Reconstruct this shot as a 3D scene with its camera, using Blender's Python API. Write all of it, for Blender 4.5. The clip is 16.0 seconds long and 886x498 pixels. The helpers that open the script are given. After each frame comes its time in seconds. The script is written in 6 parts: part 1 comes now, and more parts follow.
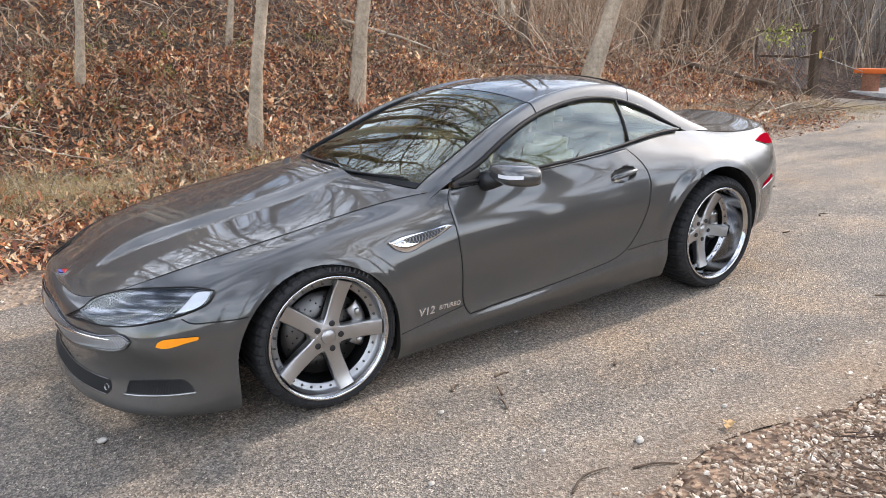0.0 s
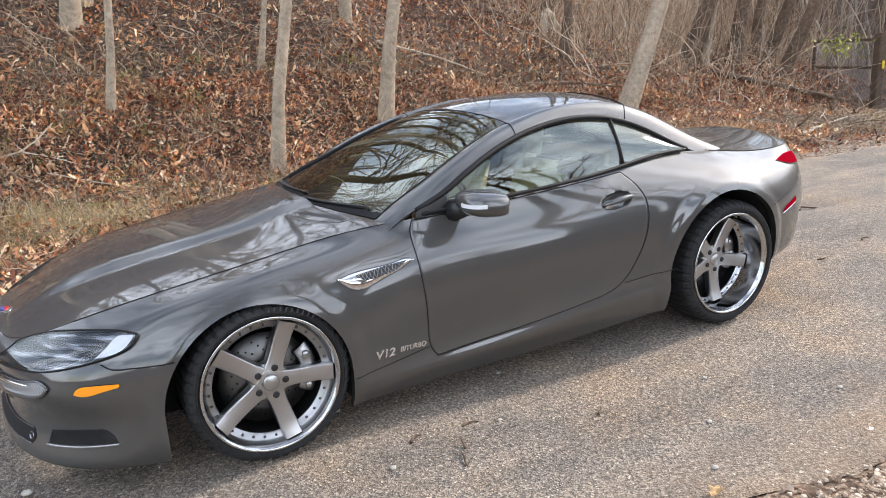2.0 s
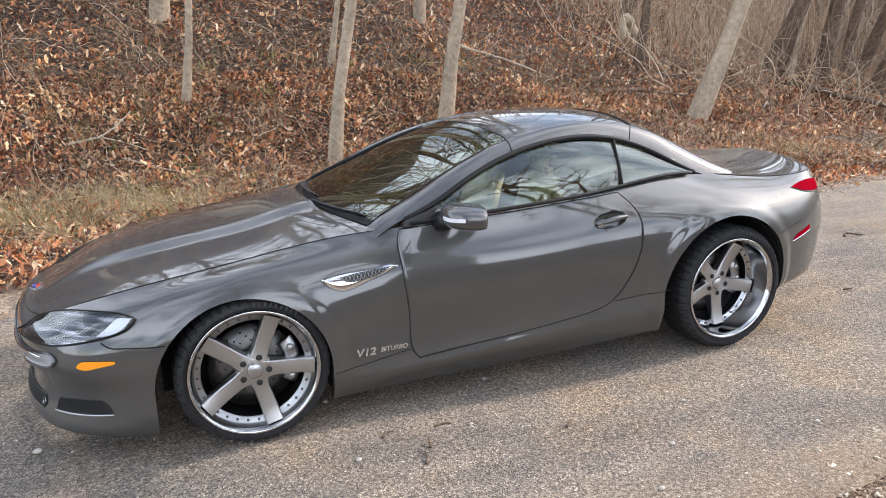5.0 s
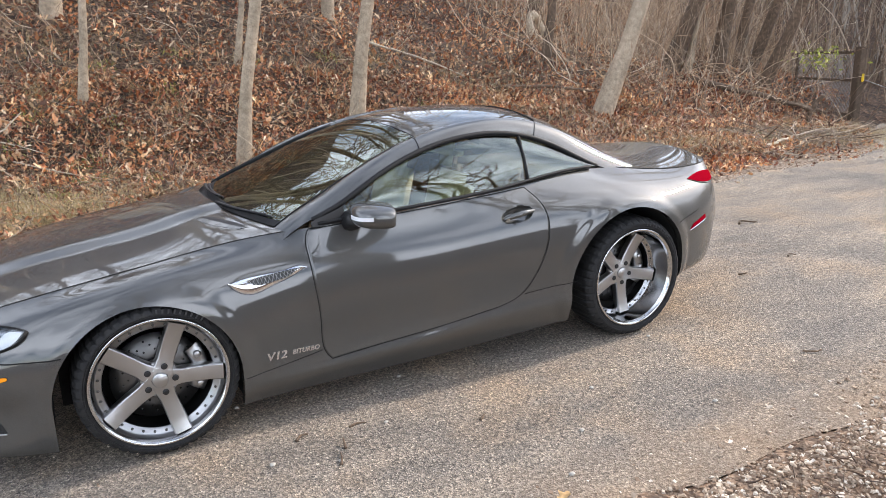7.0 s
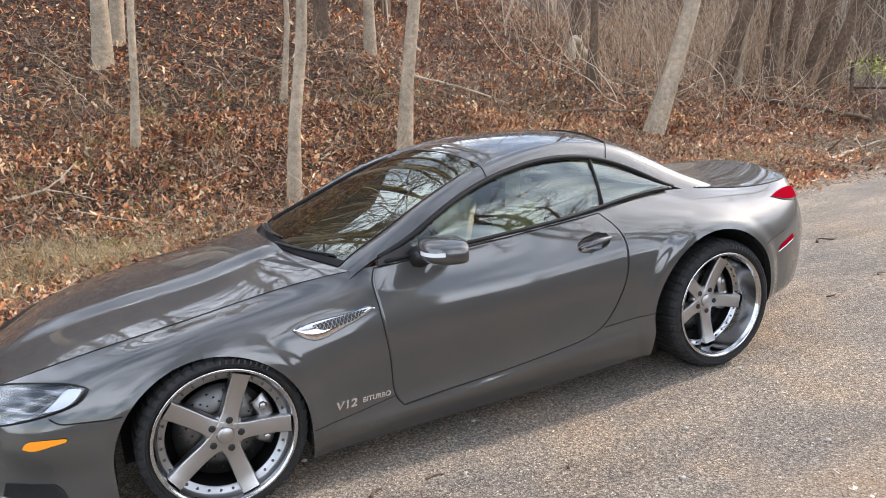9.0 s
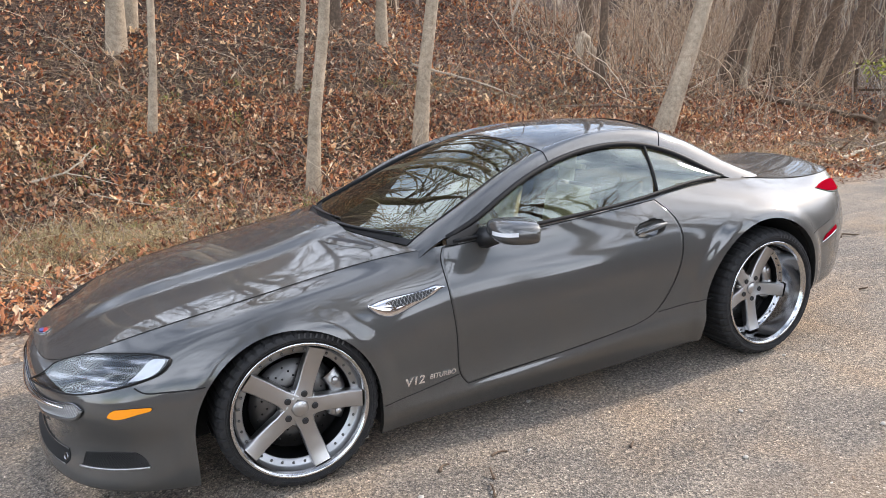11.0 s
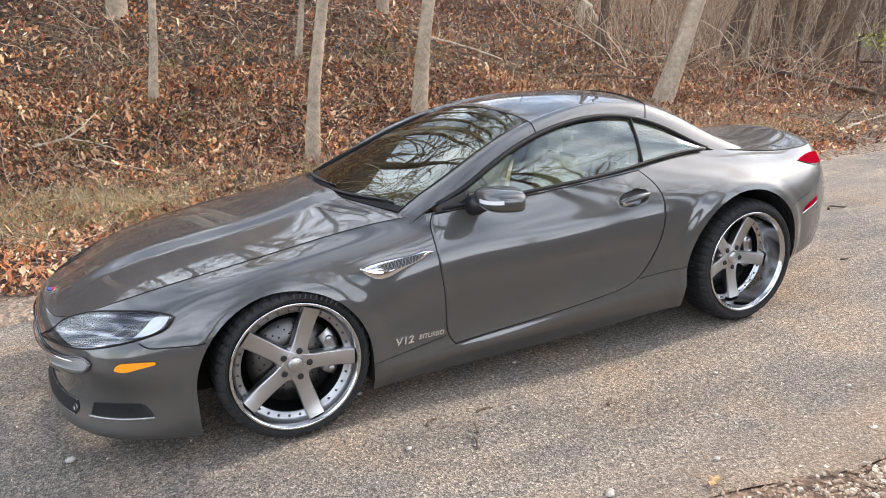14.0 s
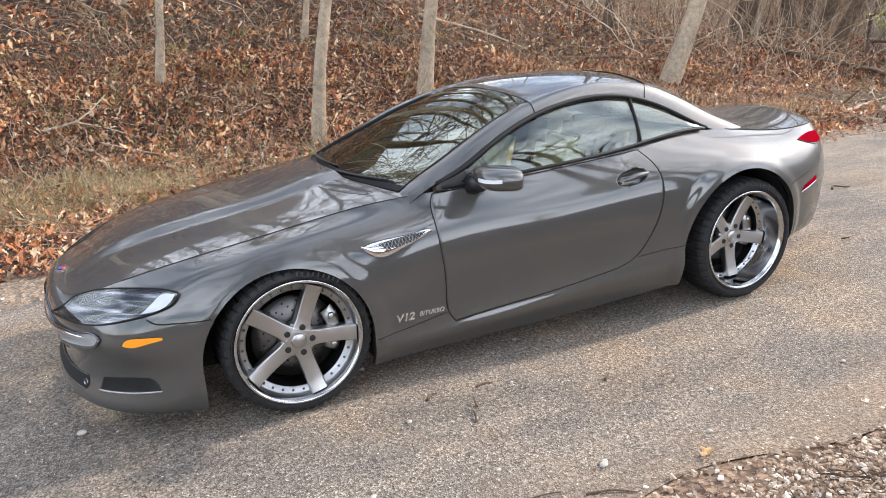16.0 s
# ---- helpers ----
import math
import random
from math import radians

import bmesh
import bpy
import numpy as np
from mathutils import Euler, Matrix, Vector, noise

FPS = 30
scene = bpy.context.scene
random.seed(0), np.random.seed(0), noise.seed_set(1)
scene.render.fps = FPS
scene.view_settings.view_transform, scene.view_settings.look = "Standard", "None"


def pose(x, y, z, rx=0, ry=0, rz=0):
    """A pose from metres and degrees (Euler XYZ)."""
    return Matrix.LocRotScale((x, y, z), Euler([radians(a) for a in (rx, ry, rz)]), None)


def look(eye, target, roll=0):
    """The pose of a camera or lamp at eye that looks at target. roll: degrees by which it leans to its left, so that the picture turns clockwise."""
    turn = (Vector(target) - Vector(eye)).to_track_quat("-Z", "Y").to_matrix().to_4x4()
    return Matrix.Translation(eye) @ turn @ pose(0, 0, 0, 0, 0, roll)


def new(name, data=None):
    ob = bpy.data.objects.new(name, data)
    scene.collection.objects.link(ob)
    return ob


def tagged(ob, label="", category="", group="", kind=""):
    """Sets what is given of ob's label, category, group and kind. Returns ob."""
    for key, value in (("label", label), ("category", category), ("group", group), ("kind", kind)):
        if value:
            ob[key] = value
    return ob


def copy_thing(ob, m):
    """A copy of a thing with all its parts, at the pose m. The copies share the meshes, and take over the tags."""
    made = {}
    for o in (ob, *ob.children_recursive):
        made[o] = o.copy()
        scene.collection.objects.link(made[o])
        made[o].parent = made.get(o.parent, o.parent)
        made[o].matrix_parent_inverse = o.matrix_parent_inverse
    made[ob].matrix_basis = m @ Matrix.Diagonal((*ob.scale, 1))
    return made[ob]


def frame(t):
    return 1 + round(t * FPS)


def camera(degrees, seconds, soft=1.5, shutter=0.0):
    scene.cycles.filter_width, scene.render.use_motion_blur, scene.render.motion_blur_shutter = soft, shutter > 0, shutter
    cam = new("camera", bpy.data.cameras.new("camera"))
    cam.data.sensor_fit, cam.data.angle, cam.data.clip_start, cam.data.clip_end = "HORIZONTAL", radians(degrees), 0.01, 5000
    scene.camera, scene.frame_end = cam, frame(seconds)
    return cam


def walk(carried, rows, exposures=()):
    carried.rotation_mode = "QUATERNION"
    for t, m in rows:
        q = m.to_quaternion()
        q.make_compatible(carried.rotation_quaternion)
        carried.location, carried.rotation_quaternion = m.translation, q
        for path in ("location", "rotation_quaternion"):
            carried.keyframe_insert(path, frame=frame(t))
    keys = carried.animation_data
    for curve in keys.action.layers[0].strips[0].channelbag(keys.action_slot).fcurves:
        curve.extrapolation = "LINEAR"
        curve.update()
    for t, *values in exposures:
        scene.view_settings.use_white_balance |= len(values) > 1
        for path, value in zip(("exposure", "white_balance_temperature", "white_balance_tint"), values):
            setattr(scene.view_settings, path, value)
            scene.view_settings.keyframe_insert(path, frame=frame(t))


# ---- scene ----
cam = camera(62.1, 16.0, soft=0.75)
PATH = [
    (0, (-1.124, -3.551, 1.549), (-0.088, -1.937, 0.981), -1.7),
    (0.5, (-1.119, -3.549, 1.55), (-0.105, -1.921, 0.982), -2.5),
    (1, (-1.021, -3.531, 1.545), (-0.032, -1.884, 0.989), -3.0),
    (1.5, (-0.81, -3.534, 1.542), (0.145, -1.861, 1.006), -3.3),
    (2, (-0.609, -3.507, 1.519), (0.299, -1.801, 1.006), -3.1),
    (2.5, (-0.415, -3.466, 1.533), (0.447, -1.731, 1.036), -2.4),
    (3, (-0.275, -3.6, 1.533), (0.476, -1.814, 1.038), -2.4),
    (3.2, (-0.213, -3.667, 1.571), (0.489, -1.863, 1.07), -2.5),
    (5.3, (-0.304, -3.819, 1.606), (0.426, -2.03, 1.088), -0.6),
    (5.5, (-0.293, -3.811, 1.61), (0.473, -2.038, 1.09), -0.4),
    (6, (-0.271, -3.83, 1.612), (0.572, -2.094, 1.087), -0.3),
    (6.5, (-0.262, -3.84, 1.603), (0.631, -2.131, 1.073), -0.5),
    (7, (-0.266, -3.84, 1.607), (0.647, -2.14, 1.08), -1.2),
    (7.5, (-0.274, -3.845, 1.607), (0.628, -2.134, 1.097), -2.2),
    (8, (-0.266, -3.75, 1.59), (0.604, -2.014, 1.112), -3.3),
    (8.5, (-0.262, -3.639, 1.578), (0.579, -1.882, 1.129), -4.1),
    (9, (-0.275, -3.589, 1.577), (0.543, -1.818, 1.135), -4.3),
    (9.5, (-0.373, -3.561, 1.571), (0.45, -1.793, 1.126), -4.1),
    (10, (-0.531, -3.494, 1.554), (0.308, -1.738, 1.096), -3.6),
    (10.2, (-0.551, -3.497, 1.541), (0.282, -1.736, 1.09), -3.4),
    (12.5, (-0.624, -3.505, 1.556), (0.226, -1.76, 1.076), -2.4),
    (13, (-0.625, -3.503, 1.556), (0.228, -1.762, 1.063), -2.3),
    (13.5, (-0.63, -3.539, 1.554), (0.214, -1.8, 1.044), -2.4),
    (14, (-0.609, -3.654, 1.568), (0.212, -1.911, 1.031), -2.6),
    (14.5, (-0.581, -3.719, 1.561), (0.218, -1.973, 1.003), -2.8),
    (15, (-0.583, -3.72, 1.552), (0.202, -1.972, 0.978), -3.0),
    (15.5, (-0.596, -3.727, 1.555), (0.186, -1.979, 0.976), -3.0),
    (16, (-0.601, -3.73, 1.56), (0.191, -1.987, 0.982), -3.0),
]
walk(cam, [(t, look(eye, target, roll)) for t, eye, target, roll in PATH], [(0, 1.09, 6740, 13), (12, 1.09, 6740, 13), (14, 1.17, 6820, 13), (16, 1.17, 6820, 13)])

# ---- light ----
SUN_EL, SUN_AZ = radians(31), radians(2)      # azimuth measured from +x towards +y
world = bpy.data.worlds.new("world")
scene.world = world
world.use_nodes = True
wn = world.node_tree
sky = wn.nodes.new("ShaderNodeTexSky")
sky.sky_type, sky.sun_disc = "NISHITA", False
sky.sun_elevation, sky.sun_rotation = SUN_EL, radians(90) - SUN_AZ
sky.air_density, sky.dust_density, sky.ozone_density = 1.0, 0.5, 1.5
wn.nodes["Background"].inputs["Strength"].default_value = 0.104
# thin bright cloud over the whole sky
coords, cloud, veil, blend = (wn.nodes.new("ShaderNode" + k) for k in ("TexCoord", "TexNoise", "MapRange", "Mix"))
wn.links.new(coords.outputs["Generated"], cloud.inputs["Vector"])
cloud.inputs["Scale"].default_value, cloud.inputs["Detail"].default_value = 3.0, 7.0
wn.links.new(cloud.outputs["Fac"], veil.inputs["Value"])
for key, value in (("From Min", 0.4), ("From Max", 0.62), ("To Min", 0.1), ("To Max", 1.0)):
    veil.inputs[key].default_value = value
blend.data_type = "RGBA"
# the cloud thins out towards the zenith
height, fade, thin = (wn.nodes.new("ShaderNode" + k) for k in ("SeparateXYZ", "MapRange", "Math"))
wn.links.new(coords.outputs["Generated"], height.inputs[0])
wn.links.new(height.outputs["Z"], fade.inputs["Value"])
for key, value in (("From Min", 0.55), ("From Max", 0.95), ("To Min", 1.0), ("To Max", 0.45)):
    fade.inputs[key].default_value = value
thin.operation = "MULTIPLY"
wn.links.new(veil.outputs[0], thin.inputs[0])
wn.links.new(fade.outputs[0], thin.inputs[1])
wn.links.new(thin.outputs[0], blend.inputs[0])
wn.links.new(sky.outputs[0], blend.inputs[6])
blend.inputs[7].default_value = (14.6, 16.3, 18.9, 1)
wn.links.new(blend.outputs[2], wn.nodes["Background"].inputs["Color"])
sun_data = bpy.data.lights.new("sun", "SUN")
sun_data.energy, sun_data.angle, sun_data.color = 2.1, radians(2.2), (1.0, 0.92, 0.82)
sun = new("sun", sun_data)
toward = Vector((math.cos(SUN_EL) * math.cos(SUN_AZ), math.cos(SUN_EL) * math.sin(SUN_AZ), math.sin(SUN_EL)))
sun.matrix_world = look(toward * 50, (0, 0, 0))


# ---- materials ----
def principled(name, color, rough=0.5, metal=0.0, **extra):
    m = bpy.data.materials.new(name)
    m.use_nodes = True
    b = m.node_tree.nodes["Principled BSDF"]
    b.inputs["Base Color"].default_value = (*color, 1)
    b.inputs["Roughness"].default_value = rough
    b.inputs["Metallic"].default_value = metal
    for key, value in extra.items():
        b.inputs[key.replace("_", " ")].default_value = value
    return m


def texture(m, kind, scale, **props):
    n = m.node_tree.nodes.new("ShaderNodeTex" + kind)
    c = m.node_tree.nodes.new("ShaderNodeTexCoord")
    m.node_tree.links.new(c.outputs["Object"], n.inputs["Vector"])
    n.inputs["Scale"].default_value = scale
    for key, value in props.items():
        n.inputs[key].default_value = value
    return n


def ramp(m, source, stops):
    n = m.node_tree.nodes.new("ShaderNodeValToRGB")
    m.node_tree.links.new(source, n.inputs[0])
    els = n.color_ramp.elements
    while len(els) < len(stops):
        els.new(0.5)
    for e, (p, c) in zip(els, stops):
        e.position, e.color = p, (*c, 1)
    return n.outputs[0]


def mixed(m, a, b, factor, blend="MIX"):
    n = m.node_tree.nodes.new("ShaderNodeMix")
    n.data_type, n.blend_type = "RGBA", blend
    for source, i in ((factor, 0), (a, 6), (b, 7)):
        if isinstance(source, (int, float)):
            n.inputs[i].default_value = source
        elif isinstance(source, tuple):
            n.inputs[i].default_value = (*source, 1)
        else:
            m.node_tree.links.new(source, n.inputs[i])
    return n.outputs[2]


def colour(m, socket):
    m.node_tree.links.new(socket, m.node_tree.nodes["Principled BSDF"].inputs["Base Color"])


def rough(m, socket):
    m.node_tree.links.new(socket, m.node_tree.nodes["Principled BSDF"].inputs["Roughness"])


def bump(m, height, strength=0.3, distance=0.01):
    n = m.node_tree.nodes.new("ShaderNodeBump")
    n.inputs["Strength"].default_value, n.inputs["Distance"].default_value = strength, distance
    m.node_tree.links.new(height, n.inputs["Height"])
    m.node_tree.links.new(n.outputs[0], m.node_tree.nodes["Principled BSDF"].inputs["Normal"])


def per_island(m):
    return m.node_tree.nodes.new("ShaderNodeNewGeometry").outputs["Random Per Island"]


PAINT = principled("metallic_grey_paint", (0.12, 0.115, 0.105), 0.4, 0.85, Coat_Weight=1.0, Coat_Roughness=0.045, Coat_IOR=1.8)
_f = texture(PAINT, "Noise", 900.0, Detail=1.0)
colour(PAINT, ramp(PAINT, _f.outputs["Fac"], [(0.3, (0.05, 0.05, 0.048)), (0.7, (0.108, 0.108, 0.104))]))
_d = texture(PAINT, "Noise", 5.0, Detail=6.0)
rough(PAINT, ramp(PAINT, _d.outputs["Fac"], [(0.35, (0.56,) * 3), (0.75, (0.63,) * 3)]))
DARK_CHROME = principled("darkened_chrome", (0.17, 0.17, 0.18), 0.16, 1.0)
CHROME = principled("chrome", (0.85, 0.85, 0.86), 0.07, 1.0)
BRUSHED = principled("satin_alloy", (0.46, 0.455, 0.45), 0.35, 1.0)
POLISHED = principled("polished_rim_lip", (0.55, 0.55, 0.55), 0.14, 1.0)
DISH = principled("polished_dish", (0.36, 0.36, 0.365), 0.12, 1.0)
BAND = principled("satin_rim_band", (0.36, 0.36, 0.36), 0.3, 1.0)
_n = texture(BRUSHED, "Noise", 60.0, Detail=4.0)
rough(BRUSHED, ramp(BRUSHED, _n.outputs["Fac"], [(0.3, (0.28,) * 3), (0.7, (0.4,) * 3)]))
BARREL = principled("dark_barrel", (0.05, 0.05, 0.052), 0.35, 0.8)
IRON = principled("disc_steel", (0.14, 0.137, 0.134), 0.38, 1.0)
RUBBER = principled("tyre_rubber", (0.014, 0.014, 0.015), 0.75)
_n = texture(RUBBER, "Noise", 40.0, Detail=5.0)
colour(RUBBER, ramp(RUBBER, _n.outputs["Fac"], [(0.35, (0.007, 0.007, 0.008)), (0.75, (0.018, 0.017, 0.017))]))
TYRE_MARK = principled("moulded_rubber", (0.045, 0.045, 0.047), 0.5)
BLACK = principled("black_plastic", (0.012, 0.012, 0.013), 0.45)
TRIM = principled("black_rubber_trim", (0.01, 0.01, 0.011), 0.6, Specular_IOR_Level=0.25)
SEAM = principled("panel_gap_black", (0.004, 0.004, 0.004), 0.9)
LINER = principled("wheel_arch_liner", (0.008, 0.008, 0.008), 0.95)
MESH = principled("grille_mesh_metal", (0.4, 0.4, 0.4), 0.35, 1.0)
AMBER = principled("amber_lens", (0.95, 0.32, 0.01), 0.25, Coat_Weight=0.6)
RED = principled("red_lens", (0.26, 0.003, 0.012), 0.6, Specular_IOR_Level=0.0)
WHITE_LENS = principled("frosted_lens", (0.75, 0.76, 0.78), 0.2, Coat_Weight=0.5)
LEATHER = principled("cream_leather", (0.56, 0.5, 0.34), 0.5)
_n = texture(LEATHER, "Voronoi", 350.0)
bump(LEATHER, _n.outputs["Distance"], 0.15, 0.002)
TAN = principled("tan_leather", (0.34, 0.22, 0.13), 0.55)
_n = texture(TAN, "Noise", 25.0, Detail=5.0)
colour(TAN, ramp(TAN, _n.outputs["Fac"], [(0.3, (0.13, 0.08, 0.045)), (0.7, (0.2, 0.125, 0.07))]))


def glass_material(name, tint, gloss_min=0.05, mirror=1.0):
    """Clear tinted pane whose mirror gloss grows towards grazing views."""
    m = bpy.data.materials.new(name)
    m.use_nodes = True
    t = m.node_tree
    t.nodes.remove(t.nodes["Principled BSDF"])
    clear, gloss, mixer, w, power, span = (t.nodes.new("ShaderNode" + k) for k in ("BsdfTransparent", "BsdfGlossy", "MixShader", "LayerWeight", "Math", "MapRange"))
    clear.inputs[0].default_value = (*tint, 1)
    gloss.inputs["Roughness"].default_value = 0.0
    gloss.inputs["Color"].default_value = (0.92 * mirror, 0.96 * mirror, 0.94 * mirror, 1)
    w.inputs["Blend"].default_value = 0.5
    power.operation, power.inputs[1].default_value = "POWER", 4.0
    t.links.new(w.outputs["Facing"], power.inputs[0])
    t.links.new(power.outputs[0], span.inputs["Value"])
    span.inputs["To Min"].default_value = gloss_min
    t.links.new(span.outputs[0], mixer.inputs[0])
    t.links.new(clear.outputs[0], mixer.inputs[1])
    t.links.new(gloss.outputs[0], mixer.inputs[2])
    t.links.new(mixer.outputs[0], t.nodes["Material Output"].inputs["Surface"])
    return m


GLASS = glass_material("car_glass", (0.74, 0.78, 0.71), 0.12, 0.95)
SCREEN_GLASS = glass_material("windscreen_glass", (0.5, 0.55, 0.45), 0.06, 0.86)
# light and dark streaks in the bowl's colour imitate reflections in the lens
LAMP_BOWL = principled("streaked_lamp_bowl", (0.1, 0.1, 0.105), 0.22, 0.85)
_w = texture(LAMP_BOWL, "Noise", 9.0, Detail=3.0)
_map = LAMP_BOWL.node_tree.nodes.new("ShaderNodeMapping")
LAMP_BOWL.node_tree.links.new(_w.inputs["Vector"].links[0].from_socket, _map.inputs["Vector"])
_map.inputs["Rotation"].default_value, _map.inputs["Scale"].default_value = (0.0, 0.6, 0.0), (0.6, 0.6, 7.0)
LAMP_BOWL.node_tree.links.new(_map.outputs[0], _w.inputs["Vector"])
colour(LAMP_BOWL, ramp(LAMP_BOWL, _w.outputs["Fac"], [(0.4, (0.02, 0.02, 0.022)), (0.5, (0.09, 0.09, 0.095)), (0.6, (0.42, 0.42, 0.44))]))
bump(LAMP_BOWL, _w.outputs["Fac"], 1.0, 0.02)
LENS = glass_material("clear_lens", (0.95, 0.96, 0.97), 0.06, 0.6)

ASPHALT = principled("worn_asphalt", (0.12, 0.11, 0.10), 0.9)
_v = texture(ASPHALT, "Voronoi", 150.0)
_a = texture(ASPHALT, "Noise", 0.9, Detail=8.0, Roughness=0.62)
_b = texture(ASPHALT, "Noise", 55.0, Detail=6.0)
_stone = ramp(ASPHALT, _v.outputs["Color"], [(0.0, (0.055, 0.052, 0.049)), (0.35, (0.135, 0.124, 0.113)), (0.65, (0.225, 0.204, 0.18)), (0.88, (0.34, 0.308, 0.27)), (1.0, (0.6, 0.56, 0.5))])
_dust = ramp(ASPHALT, _a.outputs["Fac"], [(0.36, (0.85, 0.86, 0.88)), (0.5, (1.15, 1.12, 1.08)), (0.66, (1.5, 1.3, 1.08))])
_grit = ramp(ASPHALT, _b.outputs["Fac"], [(0.3, (0.55,) * 3), (0.6, (1.15,) * 3)])
colour(ASPHALT, mixed(ASPHALT, mixed(ASPHALT, _stone, _dust, 1.0, "MULTIPLY"), _grit, 1.0, "MULTIPLY"))
# tan dust blown on from the verge
_sep = ASPHALT.node_tree.nodes.new("ShaderNodeSeparateXYZ")
ASPHALT.node_tree.links.new(_a.inputs["Vector"].links[0].from_socket, _sep.inputs[0])
_edge = ASPHALT.node_tree.nodes.new("ShaderNodeMapRange")
ASPHALT.node_tree.links.new(_sep.outputs["Y"], _edge.inputs["Value"])
for _k, _value in (("From Min", -1.45), ("From Max", -2.1), ("To Min", -0.35), ("To Max", 0.75)):
    _edge.inputs[_k].default_value = _value
_c = texture(ASPHALT, "Noise", 3.0, Detail=7.0, Roughness=0.65)
_sum = ASPHALT.node_tree.nodes.new("ShaderNodeMath")
_sum.operation, _sum.use_clamp = "MULTIPLY_ADD", True
ASPHALT.node_tree.links.new(_c.outputs["Fac"], _sum.inputs[0])
_sum.inputs[1].default_value = 1.6
_low = ASPHALT.node_tree.nodes.new("ShaderNodeMath")
_low.operation = "SUBTRACT"
ASPHALT.node_tree.links.new(_edge.outputs[0], _low.inputs[0])
_low.inputs[1].default_value = 0.8
ASPHALT.node_tree.links.new(_low.outputs[0], _sum.inputs[2])
# long worn tracks along the drive
_track = texture(ASPHALT, "Noise", 1.0, Detail=6.0, Roughness=0.6)
_map = ASPHALT.node_tree.nodes.new("ShaderNodeMapping")
ASPHALT.node_tree.links.new(_track.inputs["Vector"].links[0].from_socket, _map.inputs["Vector"])
_map.inputs["Scale"].default_value = (0.5, 2.2, 1.0)
ASPHALT.node_tree.links.new(_map.outputs[0], _track.inputs["Vector"])
_now = ASPHALT.node_tree.nodes["Principled BSDF"].inputs["Base Color"].links[0].from_socket
colour(ASPHALT, mixed(ASPHALT, _now, ramp(ASPHALT, _track.outputs["Fac"], [(0.34, (0.86, 0.83, 0.8)), (0.5, (1.2, 1.13, 1.05)), (0.66, (1.5, 1.38, 1.23))]), 1.0, "MULTIPLY"))
_road_base = ASPHALT.node_tree.nodes["Principled BSDF"].inputs["Base Color"].links[0].from_socket
_part = ASPHALT.node_tree.nodes.new("ShaderNodeMath")
_part.operation = "MULTIPLY"
ASPHALT.node_tree.links.new(_sum.outputs[0], _part.inputs[0])
_part.inputs[1].default_value = 0.72
colour(ASPHALT, mixed(ASPHALT, _road_base, ramp(ASPHALT, _b.outputs["Fac"], [(0.3, (0.2, 0.13, 0.082)), (0.7, (0.37, 0.265, 0.175))]), _part.outputs[0]))
bump(ASPHALT, _v.outputs["Distance"], 0.8, 0.008)

SOIL = principled("leafy_soil", (0.12, 0.075, 0.045), 0.95)
_v = texture(SOIL, "Voronoi", 16.0)
_a = texture(SOIL, "Noise", 1.2, Detail=9.0, Roughness=0.7)
# soil tones darkened, so the shade between the leaves is partly painted in
_c = ramp(SOIL, _v.outputs["Color"], [(0.0, (0.018, 0.01, 0.007)), (0.4, (0.05, 0.027, 0.016)), (0.75, (0.11, 0.062, 0.037)), (1.0, (0.25, 0.155, 0.1))])
_leafy = mixed(SOIL, _c, ramp(SOIL, _a.outputs["Fac"], [(0.35, (0.5, 0.48, 0.45)), (0.7, (1.2, 1.12, 1.0))]), 1.0, "MULTIPLY")
_xyz = SOIL.node_tree.nodes.new("ShaderNodeSeparateXYZ")
SOIL.node_tree.links.new(_a.inputs["Vector"].links[0].from_socket, _xyz.inputs[0])
_v2 = texture(SOIL, "Voronoi", 70.0)
_sandy = ramp(SOIL, _v2.outputs["Color"], [(0.0, (0.09, 0.052, 0.034)), (0.5, (0.22, 0.14, 0.09)), (1.0, (0.4, 0.29, 0.2))])
_near = SOIL.node_tree.nodes.new("ShaderNodeMapRange")
SOIL.node_tree.links.new(_xyz.outputs["Y"], _near.inputs["Value"])
for _k, _value in (("From Min", -3.2), ("From Max", -2.3), ("To Min", 0.0), ("To Max", 1.0)):
    _near.inputs[_k].default_value = _value
_far = SOIL.node_tree.nodes.new("ShaderNodeMath")
_far.operation = "LESS_THAN"
SOIL.node_tree.links.new(_xyz.outputs["Y"], _far.inputs[0])
_far.inputs[1].default_value = 0.0
_both = SOIL.node_tree.nodes.new("ShaderNodeMath")
_both.operation = "MULTIPLY"
SOIL.node_tree.links.new(_near.outputs[0], _both.inputs[0])
SOIL.node_tree.links.new(_far.outputs[0], _both.inputs[1])
colour(SOIL, mixed(SOIL, _leafy, _sandy, _both.outputs[0]))
# bare dirt along the far edge of the drive
_skew = SOIL.node_tree.nodes.new("ShaderNodeMath")
_skew.operation = "MULTIPLY_ADD"
SOIL.node_tree.links.new(_xyz.outputs["X"], _skew.inputs[0])
_skew.inputs[1].default_value = -0.105
SOIL.node_tree.links.new(_xyz.outputs["Y"], _skew.inputs[2])
_strip = [SOIL.node_tree.nodes.new("ShaderNodeMapRange") for _ in range(2)]
for _n, (_lo, _hi) in zip(_strip, ((1.2, 1.3), (2.3, 2.0))):
    SOIL.node_tree.links.new(_skew.outputs[0], _n.inputs["Value"])
    _n.inputs["From Min"].default_value, _n.inputs["From Max"].default_value = _lo, _hi
_dirt = SOIL.node_tree.nodes.new("ShaderNodeMath")
_dirt.operation = "MULTIPLY"
SOIL.node_tree.links.new(_strip[0].outputs[0], _dirt.inputs[0])
